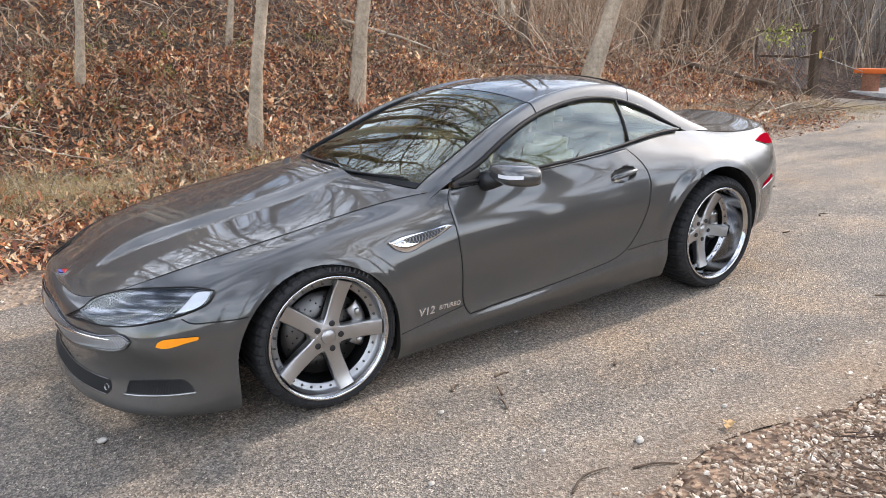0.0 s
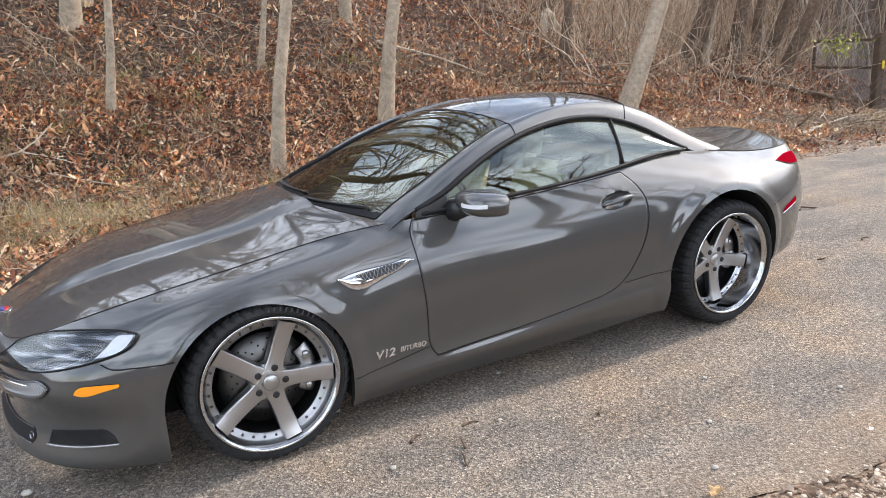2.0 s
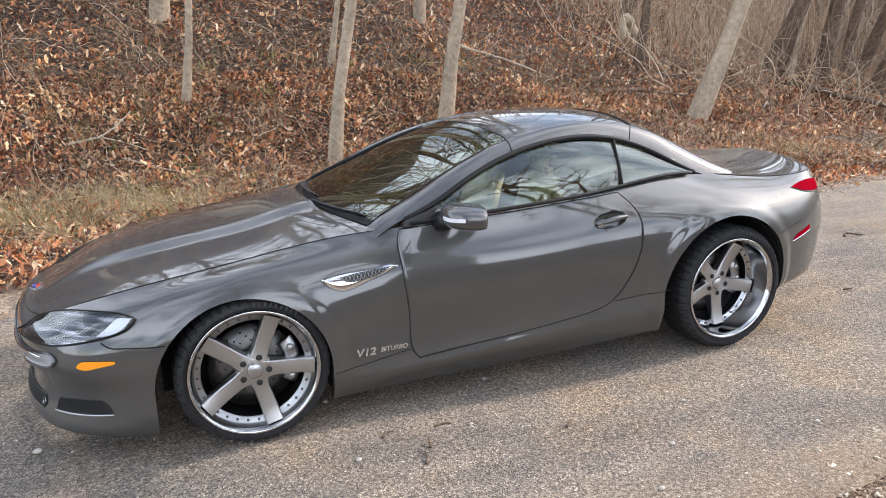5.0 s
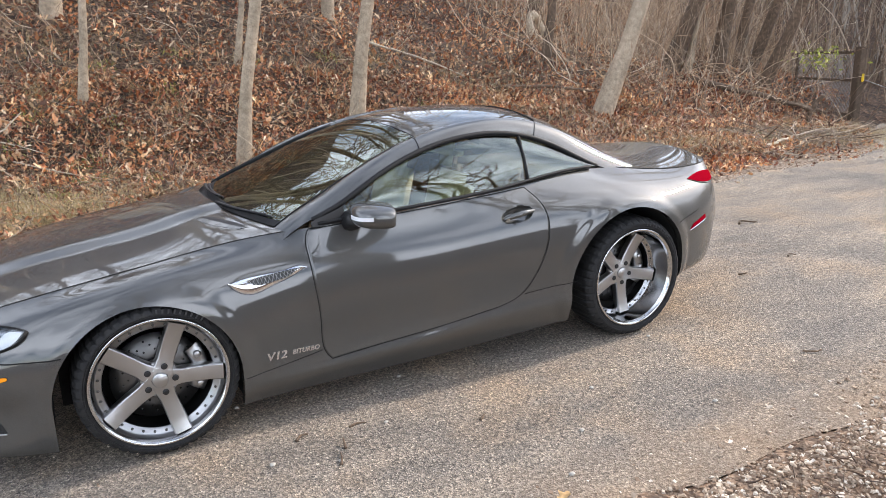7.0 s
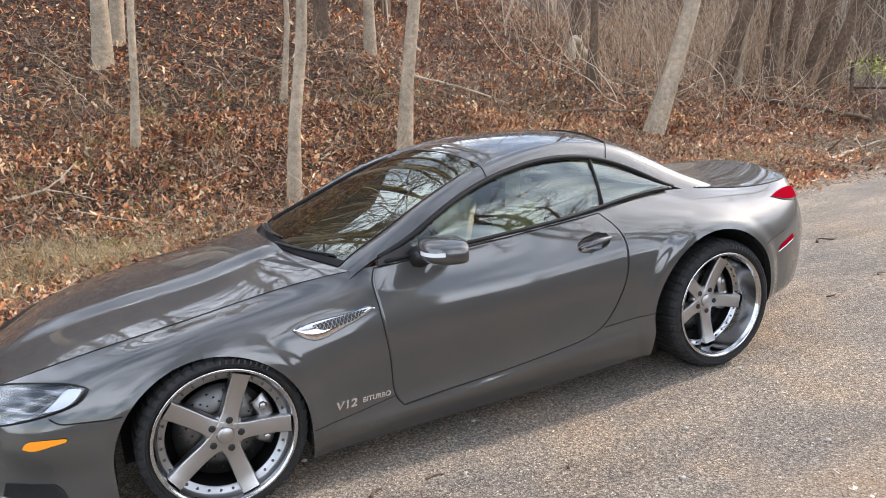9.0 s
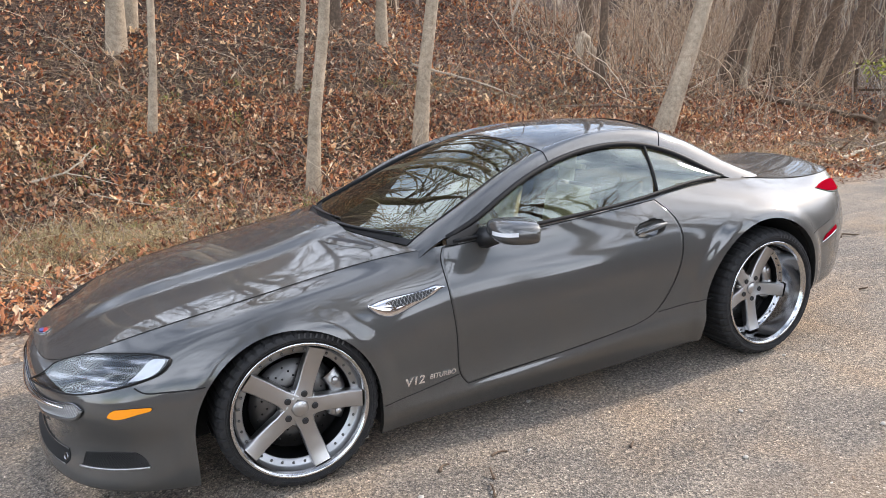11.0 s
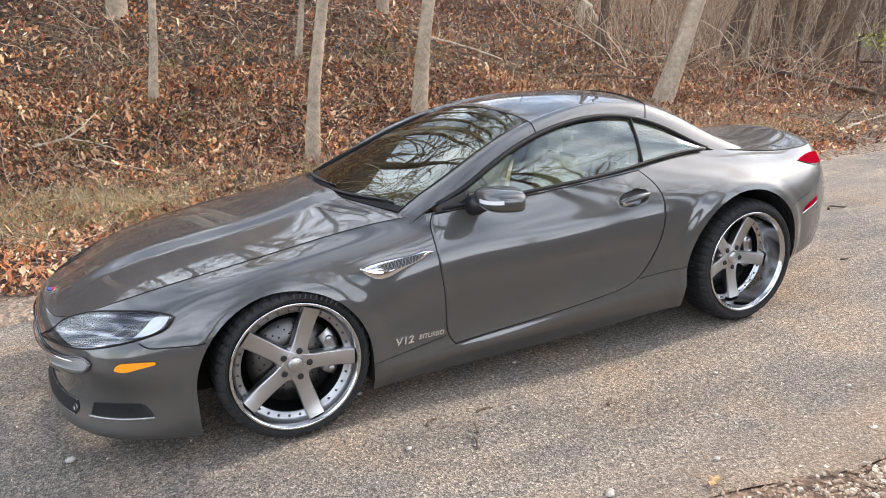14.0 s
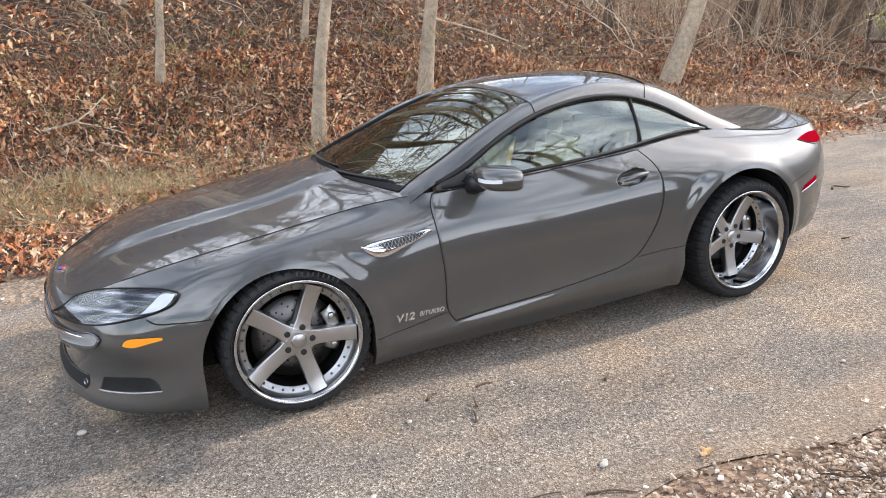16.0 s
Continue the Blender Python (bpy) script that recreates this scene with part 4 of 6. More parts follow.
    gap("reflector_trim", on_flank(curve_points(xs([(2.97, 0.556), (3.145, 0.594)]), 8), 0.003, sign), refl, 0.003, material=CHROME)
    # wing vent: chrome crescent round dark mesh
    up = [(0.321, 0.680), (0.36, 0.688), (0.5, 0.697), (0.6, 0.705), (0.655, 0.704), (0.663, 0.697)]
    low = [(0.321, 0.680), (0.351, 0.650), (0.411, 0.627), (0.493, 0.643), (0.597, 0.672), (0.663, 0.697)]
    g = lens_patch(xs(up), xs(low), 40, 8)
    bulge = np.array([[wrap(g[i, j, 0], g[i, j, 1], 0.003 + 0.011 * math.sin(math.pi * j / 7) ** 0.8) * (1, sign, 1) for j in range(8)] for i in range(40)])
    vent = part("wing_vent", sheet(bulge, 0.004), CHROME, car, "polished chrome wing vent")
    gap("vent_rim", on_flank(outline_of(g), 0.004, sign), vent, 0.0018, material=DARK_CHROME)
    up = [(0.397, 0.681), (0.45, 0.687), (0.54, 0.694), (0.63, 0.699)]
    low = [(0.397, 0.681), (0.42, 0.664), (0.50, 0.661), (0.58, 0.674), (0.63, 0.699)]
    g = lens_patch(xs(up), xs(low), 30, 6)
    part("vent_hole", sheet(on_flank(g, 0.0145, sign), 0.001), BLACK, vent)
    wires = bmesh.new()
    for k in range(1, 29, 2):
        for d in (-2, 2):
            j = min(max(k + d, 0), 29)
            tube_bm(on_flank(np.array([g[k, 0], (g[k, 0] + g[j, -1]) / 2, g[j, -1]]), 0.0158, sign), 0.0009, 4, wires, False)
    part("vent_mesh", wires, MESH, vent)
    # door mirror
    MX, MZ = (0.958, 0.915) if sign == 1 else (1.06, 0.9)
    bm = bmesh.new()
    bmesh.ops.create_uvsphere(bm, u_segments=40, v_segments=24, radius=1)
    for v in bm.verts:
        p = v.co
        q = Vector([math.copysign(abs(c) ** 0.72, c) for c in p])
        v.co = Vector((q.x * 0.112, q.y * 0.140, q.z * 0.049 * (1 - 0.12 * q.y * sign)))
        if v.co.x > 0.07:
            v.co.x = 0.07
    bmesh.ops.transform(bm, matrix=Matrix.Translation((MX, -0.945 * sign, MZ)) @ pose(0, 0, 0, 0, 4 * sign, -14 * sign), verts=bm.verts)
    mirror = part("door_mirror", bm, PAINT, car)
    rows = []
    for a in np.linspace(0.25, 1.42, 18):
        rows.append([(MX - 0.115 * abs(math.cos(a)) ** 0.72, -sign * (0.945 + 0.143 * math.copysign(abs(math.sin(a)) ** 0.72, a)), MZ + 0.008 + h) for h in (-0.008, -0.003, 0.003, 0.008)])
    own = sheet(np.array(rows), 0.003)
    bmesh.ops.rotate(own, cent=(MX, -0.945 * sign, MZ), matrix=pose(0, 0, 0, 0, 0, -14 * sign).to_3x3(), verts=own.verts)
    part("mirror_indicator", own, WHITE_LENS, mirror, "clear indicator strip")
    part("mirror_foot", tube_bm([(0.90, -0.775 * sign, 0.862), (0.92, -0.82 * sign, 0.87), (0.95, -0.87 * sign, 0.885)], [0.05, 0.04, 0.03], 10), BLACK, mirror)
    # triangle ahead of the door window
    tri = np.array([[(x, -sign * (0.775 - 0.06 * (x - 0.72) - 0.35 * max(z - 0.86, 0) + 0.012), z) for z in np.linspace(0.855 + 0.03 * (x - 0.72), max(0.862 + 0.03 * (x - 0.72), np.interp(x, top_c[:, 0], top_c[:, 2]) - 0.004), 4)] for x in np.linspace(0.72, 0.895, 8)])
    part("mirror_triangle", sheet(tri, 0.004), BLACK, car)
    # window trims
    low = [waist(x) * (1, -sign, 1) + (0, -0.006 * sign, 0.012) for x in np.linspace(0.75, 2.37, 40)]
    part("waist_trim", tube_bm(low, 0.0095, 8), TRIM, car)
    up = [np.array((p[0], -sign * (p[1] + 0.003), p[2] - 0.004)) for p in top_c if 0.72 < p[0] < 2.47]
    part("window_seal", tube_bm(up, 0.0135, 8), TRIM, car)
    lo, hi = waist(1.912), np.array((1.95, 0.577, 1.158))
    part("window_post", tube_bm([lo * (1, -sign, 1), (lo * 0.5 + hi * 0.5) * (1, -sign, 1) + (0, -0.012 * sign, 0), hi * (1, -sign, 1)], 0.008, 8), TRIM, car)
    # joints of the roof rail
    for i in (I_HEAD - 1, I_BACK):
        rp = rail_points(sign)[i] + (0, 0, 0.0015)
        gap("rail_gap", rp, car, 0.0022)
    gap("windscreen_seal", in_c[I_LOW:I_HEAD:2] * (1, -sign, 1) + (0, 0, 0.002), car, 0.0035 if sign == 1 else 0.011, material=TRIM)

gap("windscreen_header_seal", shell(I_HEAD, I_HEAD, -0.001)[0], car, 0.0035, material=TRIM)
gap("roof_joint", shell(I_BACK, I_BACK, 0.005)[0], car, 0.0035)

# badge letters on the wing
def lettering(text, size, x, z, wide, weight=0.0):
    cu = bpy.data.curves.new("lettering", "FONT")
    cu.body, cu.size, cu.extrude, cu.offset = text, size, 0.0015, weight
    ob = new("lettering", cu)
    dg = bpy.context.evaluated_depsgraph_get()
    me = bpy.data.meshes.new_from_object(ob.evaluated_get(dg))
    bpy.data.objects.remove(ob)
    for v in me.vertices:
        p = side(x + wide * v.co.x + 0.2 * v.co.y, z + v.co.y - 0.05 * v.co.x, 0.002 + v.co.z)
        v.co = p
    me.materials.append(CHROME)
    t = new("badge", me)
    t.parent = car
    t["label"] = "chrome model lettering"
    return t


lettering("V12", 0.049, 0.447, 0.316, 1.2, 0.0012)
lettering("BITURBO", 0.03, 0.566, 0.318, 1.06, 0.0008)

# grille: chrome-edged mouth with mesh and a bar
def nose_patch(up, low, out, n=60, m=8):
    g = lens_patch(up, low, n, m)
    right = on_flank(g, out, 1)
    left = on_flank(g[::-1], out, -1)
    return np.concatenate([left[:-1], right])


mouth_up = [(0.0, 0.505), (0.19, 0.494), (0.30, 0.468), (0.39, 0.453), (0.5, 0.452), (0.66, 0.461), (0.735, 0.463), (0.755, 0.450)]
mouth_low = [(0.0, 0.335), (0.25, 0.345), (0.45, 0.375), (0.60, 0.396), (0.70, 0.409), (0.742, 0.428), (0.755, 0.450)]
g = nose_patch(mouth_up, mouth_low, 0.003)
grille = part("grille", sheet(g, 0.003), principled("grille_backing", (0.3, 0.3, 0.31), 0.4, 0.7), car, "mesh grille in a chrome surround")
wires = bmesh.new()
for k in range(0, len(g), 1):
    for d in (-2, 2):
        j = min(max(k + d, 0), len(g) - 1)
        q = [g[k, 0], (g[k, 0] + g[j, -1]) / 2, g[j, -1]]
        tube_bm([p + (-0.002, 0, 0) for p in q], 0.0022, 4, wires, False)
part("grille_mesh", wires, MESH, grille)
hi, lo = nose_patch(mouth_up, mouth_low, 0.006)[:, -1], nose_patch(mouth_up, mouth_low, 0.006)[:, 0]
part("grille_surround", tube_bm(hi, 0.004, 8), DARK_CHROME, grille)
part("grille_lip", tube_bm(lo, 0.007, 8), PAINT, grille)
bar = np.array([wrap(abs(a), 0.434 + 0.014 * (a / 0.67) ** 2, 0.012) * (1, 1 if a >= 0 else -1, 1) for a in np.linspace(-0.67, 0.67, 50)])
part("grille_bar", tube_bm(bar, [0.0025 + 0.006 * abs(k / 24.5 - 1) * (1 - (k / 24.5 - 1) ** 8) for k in range(50)], 10), CHROME, grille, "chrome grille bar")
g = coons([(0.0, 0.19), (0.0, 0.245)], [(0.575, 0.190), (0.598, 0.215), (0.585, 0.25)], [(0.0, 0.19), (0.3, 0.19), (0.575, 0.190)], [(0.0, 0.245), (0.3, 0.246), (0.585, 0.25)], 40, 8)
g = np.concatenate([on_flank(g[::-1], 0.003, -1)[:-1], on_flank(g, 0.003, 1)])
intake = part("lower_grille", sheet(g, 0.003), LINER, car, "black lower bumper intake")
for edge in (0, -1):
    part("intake_lip", tube_bm(g[:, edge], 0.0025, 6), PAINT, intake)
for sign in (1, -1):
    c0 = wrap(0.572, 0.217, 0.004)
    n0 = wrap(0.572, 0.217, 0.02) - c0
    own = lathe_bm([(0.0, 0.003), (0.008, 0.002), (0.012, -0.002), (0.015, -0.002), (0.016, 0.003)], 20)
    bmesh.ops.transform(own, matrix=Matrix.Translation((c0[0], c0[1] * sign, c0[2])) @ Vector((n0[0], n0[1] * sign, n0[2])).to_track_quat("-Y", "Z").to_matrix().to_4x4(), verts=own.verts)
    part("fog_lamp", own, DARK_CHROME, intake, "small round fog lamp")

# bonnet emblem: plain round shape in two colours
def bonnet_at(x, y, lift=0.0):
    u = x
    for _ in range(6):                       # undo the bow of the rear edge
        i = np.interp(u, rails[7][:nose_end, 0], np.arange(nose_end))
        s = rails[7][int(i)] * (1 - (i - int(i))) + rails[7][min(int(i) + 1, nose_end - 1)] * (i - int(i))
        p = bonnet_point(u, s[1], s[2], y / max(s[1], 1e-3))
        u = u + x - p[0]
    return np.array((x, y, p[2] + lift))


def disc_on_bonnet(cx, cy, r0, r1, lift, a0=0.0, a1=2 * math.pi):
    rows = [[bonnet_at(cx + r * 0.9 * math.cos(a), cy + r * 1.35 * math.sin(a), lift) for r in (r0, (r0 + r1) / 2, r1)] for a in np.linspace(a0, a1, 33)]
    return sheet(np.array(rows), 0.002)


emblem = part("emblem", disc_on_bonnet(-0.862, 0, 0.001, 0.032, 0.004), CHROME, car, "small oval bonnet emblem")
part("emblem_field", disc_on_bonnet(-0.862, 0, 0.001, 0.019, 0.006, -math.pi / 2, math.pi / 2), principled("emblem_red", (0.5, 0.03, 0.03), 0.3), emblem)
part("emblem_field", disc_on_bonnet(-0.862, 0, 0.001, 0.019, 0.006, math.pi / 2, 1.5 * math.pi), principled("emblem_blue", (0.05, 0.08, 0.3), 0.3), emblem)

# bonnet scoops near the windscreen, wipers and scuttle
for sign in (1, -1):
    def slot(u, v, lift):
        return bonnet_at(0.402 + 0.066 * u + 0.017 * v * (1.1 - 0.5 * u * u), -sign * (0.465 + 0.14 * u), lift)
    rows = [[slot(u, v, h) for v, h in ((-2.6, 0.001), (-1.6, 0.003), (-0.9, 0.0045), (-0.8, 0.002), (1.3, 0.002))] for u in np.linspace(-1, 1, 18)]
    scoop = part("bonnet_vent", sheet(np.array(rows), 0.004), PAINT, car)
    rows = [[slot(u * 0.92, v, 0.0035) for v in (-0.8, 0, 1.1)] for u in np.linspace(-1, 1, 14)]
    part("vent_opening", sheet(np.array(rows), 0.003), BLACK, scoop)
scuttle = np.array([[(x + 0.60 - 0.17 * (1 - a * a), -a * 0.70, 0.845 + 0.008 * (1 - a * a)) for x in np.linspace(-0.05, 0.10, 5)] for a in np.linspace(-1, 1, 25)])
part("scuttle", sheet(scuttle, 0.01), BLACK, car)
foot, above = shell(I_LOW, I_LOW, 0.01)[0], shell(I_LOW + 1, I_LOW + 1, 0.01)[0]
part("screen_band", sheet(shell(I_LOW, I_LOW + 1, 0.002), 0.002), TRIM, car, "black band along the foot of the windscreen")
for y0, y1 in ((-0.10, -0.58), (0.50, 0.0)):
    pts = []
    for y in np.linspace(y0, y1, 10):
        rise = (y0 - y) / (y0 - y1)
        pts.append([np.interp(y, *((foot[::sense, 1], (foot * (1 - rise) + above * rise)[::sense, k]) if k != 1 else ((-9, 9), (-9, 9)))) for k in range(3) for sense in (1 if foot[0, 1] < foot[-1, 1] else -1,)])
    pts = np.array(pts)
    wiper = part("wiper", tube_bm(pts + (-0.012, 0, 0.012), [0.009 - 0.004 * k / 9 for k in range(10)], 6), BLACK, car)
    part("wiper_blade", tube_bm(pts + (0.012, 0.0, 0.0), 0.006, 6), BLACK, wiper)

# cabin: seats, dashboard, wheel
def rounded(bm_size, at, bevel, turn=None):
    own = bmesh.new()
    bmesh.ops.create_cube(own, size=1.0)
    bmesh.ops.scale(own, vec=bm_size, verts=own.verts)
    bmesh.ops.bevel(own, geom=own.edges[:], offset=bevel, segments=4, affect="EDGES")
    bmesh.ops.transform(own, matrix=Matrix.Translation(at) @ (turn or Matrix()), verts=own.verts)
    return own


for sign in (1, -1):
    y = -0.36 * sign
    seat = part("seat", rounded((0.52, 0.50, 0.18), (1.30, y, 0.42), 0.07), LEATHER, car, "cream leather seat")
    part("seat_back", rounded((0.13, 0.40, 0.58), (1.61, y, 0.68), 0.06, pose(0, 0, 0, 0, 14, 0)), LEATHER, seat)
    part("headrest", rounded((0.135, 0.25, 0.15), (1.64, y, 1.068), 0.062, pose(0, 0, 0, 0, 10, 0)), LEATHER, seat)
    part("rear_cushion", rounded((0.16, 0.30, 0.30), (2.02, y, 0.80), 0.06, pose(0, 0, 0, 0, 10, 0)), TAN, car)
    part("door_card", rounded((1.15, 0.05, 0.46), (1.30, -0.735 * sign, 0.66), 0.02), TAN, car)
    part("quarter_trim", rounded((0.60, 0.05, 0.44), (2.10, -0.63 * sign, 0.69), 0.02), TAN, car)
part("rear_bulkhead", rounded((0.10, 1.36, 0.50), (2.15, 0, 0.66), 0.04), TAN, car)
part("parcel_shelf", rounded((0.55, 1.10, 0.06), (2.42, 0, 0.86), 0.02), TAN, car)
part("cabin_floor", box_bm(1.7, 1.45, 0.03, (1.3, 0, 0.3), 0.01), BLACK, car, smooth=False)
dash = curve_points([(0.68, 0, 0.85), (0.85, 0, 0.90), (0.98, 0, 0.88), (1.02, 0, 0.78), (0.98, 0, 0.6)], 14)
part("dashboard", sheet(np.array([[(p[0], y, p[2]) for p in dash] for y in np.linspace(-0.70, 0.70, 20)]), 0.02), TAN, car)
part("centre_console", rounded((0.8, 0.2, 0.3), (1.35, 0, 0.5), 0.04), TAN, car)
ring = [(0.19 * math.cos(a), 0.19 * math.sin(a), 0) for a in np.linspace(0, 2 * math.pi, 41)]
bm = tube_bm(ring, 0.016, 10, None, False)
for a in (0.3, math.pi - 0.3, -math.pi / 2):
    tube_bm([(0, 0, -0.03), (0.18 * math.cos(a), 0.18 * math.sin(a), 0)], 0.014, 6, bm)
bmesh.ops.transform(bm, matrix=Matrix.Translation((1.13, -0.36, 0.82)) @ pose(0, 0, 0, 0, 68, 0) @ pose(0, 0, 0, 0, 0, 90), verts=bm.verts)
part("steering_wheel", bm, TAN, car)


# ---- trees on the bank ----
def limb(bm, rng, base, direction, length, radius, depth, sides):
    n = max(4, int(length / 0.5))
    pts, rad, d = [Vector(base)], [radius], Vector(direction).normalized()
    for i in range(n):
        d = (d + Vector((rng.uniform(-1, 1), rng.uniform(-1, 1), rng.uniform(-0.4, 0.9))) * (0.05 if depth == 0 else 0.16)).normalized()
        pts.append(pts[-1] + d * length / n)
        rad.append(radius * (1 - 0.75 * (i + 1) / n))
    tube_bm(pts, rad, sides, bm, caps=False)
    if depth < 2:
        for i in range(2 if depth == 0 else 1, n + 1):
            if rng.random() < (0.75 if depth == 0 and i > n * 0.35 else 0.55 if depth else 0):
                a = rng.uniform(0, 2 * math.pi)
                out = (Vector((math.cos(a), math.sin(a), 0.7)) + d * 0.5).normalized()
                limb(bm, rng, pts[i], out, length * rng.uniform(0.25, 0.45), rad[i] * 0.6, depth + 1, max(4, sides - 3))


def tree(at, lean, height, radius, material, label, seed):
    rng = random.Random(seed)
    x, y = at
    z = float(ground_height(np.array(x), np.array(y))) - 0.06 - 0.3 * abs(lean[0] - 0.09)
    t = thing("tree", label, "tree", (x, y, z), "bare trees on the bank")
    bm = bmesh.new()
    n = 10
    top = Vector((lean[0], lean[1], 1)) * height
    pts = [top * (i / n) + Vector((rng.uniform(-1, 1), rng.uniform(-1, 1), 0)) * 0.035 * min(i, 2) for i in range(n + 1)]
    rad = [radius * (1.28 if i == 0 else 1.0) * (1 - 0.72 * i / n) for i in range(n + 1)]
    tube_bm(pts, rad, 14, bm, caps=False)
    part("trunk", bm, material, t)
    bm = bmesh.new()
    for i in range(4, n + 1):
        for _ in range(4 if x < 10 else 2):
            a = rng.uniform(0, 2 * math.pi)
            limb(bm, rng, pts[i], (math.cos(a), math.sin(a), rng.uniform(0.3, 1.0)), height * rng.uniform(0.14, 0.3), rad[i] * 0.45, 1, 6)
    part("limbs", bm, material, t)
    return t


TREES = [  # x, y, lean x, lean y, height, radius, pale bark, label
    (0.27, 7.35, 0.03, 0.0, 9, 0.056, 1, "slender pale grey tree trunk on the leafy bank"),
    (1.9, 5.45, 0.05, 0.0, 10, 0.082, 1, "straight pale grey tree trunk at the foot of the bank"),
    (3.83, 6.42, 0.05, 0.0, 11, 0.104, 1, "straight pale grey tree trunk behind the car"),
    (8.95, 7.05, 0.36, 0.02, 14, 0.165, 1, "thick leaning pale tree trunk on the bank"),
    (2.63, 8.4, 0.06, 0.0, 7, 0.05, 1, "thin pale sapling on the bank"),
    (0.14, 10.2, 0.0, 0.0, 12, 0.14, 1, "thick grey tree trunk high on the bank"),
    (0.45, 11.0, 0.03, 0.0, 11, 0.11, 1, "grey tree trunk high on the bank"),
    (5.05, 10.7, 0.0, 0.0, 11, 0.11, 1, "grey tree trunk high on the bank"),
    (5.6, 13.2, 0.02, 0.0, 12, 0.15, 0, "dark tree trunk high on the bank"),
    (4.1, 10.8, -0.03, 0.0, 12, 0.13, 0, "dark tree trunk high on the bank"),
    (4.0, 13.5, 0.02, 0.0, 12, 0.1, 0, "dark tree trunk high on the bank"),
    (7.3, 15.5, 0.02, 0.0, 13, 0.16, 0, "dark tree trunk high on the bank"),
    (-3.2, 9.8, 0.0, 0.0, 12, 0.15, 1, "grey tree trunk on the bank"),
    (11.9, 13.3, 0.02, 0.0, 13, 0.2, 0, "dark tree trunk in the brushwood"),
    (13.86, 10.27, 0.09, -0.28, 14, 0.2, 0, "thick dark tree trunk by the fallen log"),
    (15.17, 9.94, -0.02, -0.12, 14, 0.18, 0, "dark tree trunk behind the fallen log"),
    (14.74, 10.52, -0.04, -0.08, 14, 0.14, 0, "dark tree trunk in the brushwood"),
    (16.3, 9.88, 0.08, -0.27, 13, 0.145, 0, "leaning dark tree trunk by the fence"),
    (15.74, 8.98, 0.12, -0.33, 13, 0.145, 0, "leaning dark tree trunk by the fence"),
    (14.3, 10.05, 0.02, -0.1, 6, 0.1, 1, "broken pale trunk with peeling bark among the dark trees"),
    (10.0, 10.2, 0.05, 0.0, 11, 0.1, 0, "slim dark tree trunk in the brushwood"),
    (16.8, 10.6, 0.08, 0.0, 12, 0.14, 0, "slim dark tree trunk behind the fence"),
]
for n, (x, y, lx, ly, h, r, pale, label) in enumerate(TREES):
    tree((x, y), (lx + 0.09, ly), h, r, BARK_PALE if pale else BARK_DARK, label, n + 1)

# bare trees across the drive, which the paint and the glass mirror
def bare_tree(x, y, h, r, seed, first=2, each=4, where="across the drive"):
    rng = random.Random(seed)
    z = float(ground_height(np.array(x), np.array(y))) - 0.1
    t = thing("tree", "tall bare dark tree " + where, "tree", (x, y, z), "bare trees " + where)
    bm = bmesh.new()
    n = 9
    pts = [Vector((0.05 * i * rng.uniform(-1, 1), 0.05 * i * rng.uniform(-1, 1), h * i / n)) for i in range(n + 1)]
    rad = [r * (1 - 0.8 * i / n) for i in range(n + 1)]
    tube_bm(pts, rad, 10, bm, False)
    part("trunk", bm, BARK_DARK, t)
    bm = bmesh.new()
    for i in range(first, n + 1):
        for _ in range(each):
            a = rng.uniform(0, 2 * math.pi)
            limb(bm, rng, pts[i], (math.cos(a), math.sin(a), rng.uniform(0.15, 0.8)), h * rng.uniform(0.22, 0.4), rad[i] * 0.33 + 0.01, 0.5, 5)
    part("limbs", bm, BARK_DARK, t)


rng = random.Random(77)
for n, (x, y) in enumerate([(-16, -38), (3, -36), (22, -37), (45, -38)]):
    bare_tree(x, y, rng.uniform(9, 12), rng.uniform(0.14, 0.26), 100 + n)
for n, (x, y) in enumerate([(-3, -10.5), (-0.5, -6.6), (3.4, -6.9), (6.6, -6.8), (8.2, -10), (12.5, -11)]):
    bare_tree(x, y, rng.uniform(14, 18), rng.uniform(0.17, 0.26), 200 + n, 4, 5)
for n, (x, y) in enumerate([(-13, 19), (-10, 23), (-7, 18.5), (-4, 22), (-1.5, 18.5), (1, 24), (3.5, 19.5), (6, 23), (8.5, 21), (12, 25)]):
    bare_tree(x, y, rng.uniform(11, 15), rng.uniform(0.14, 0.22), 300 + n, 2, 4, "high up the wooded bank")


# ---- leaf litter, grass, brushwood ----
def stuff_object(name, verts, faces, material, label, category):
    me = bpy.data.meshes.new(name)
    me.from_pydata([tuple(v) for v in verts], [], faces)
    me.materials.append(material)
    return tagged(new(name, me), label, category, kind="stuff")


def island_material(name, stops, roughness=0.85, through_light=0.0):
    m = principled(name, stops[0][1], roughness)
    n = texture(m, "Noise", 40.0, Detail=3.0)
    colour(m, mixed(m, ramp(m, per_island(m), stops), ramp(m, n.outputs["Fac"], [(0.3, (0.7,) * 3), (0.7, (1.15,) * 3)]), 1.0, "MULTIPLY"))
    return m


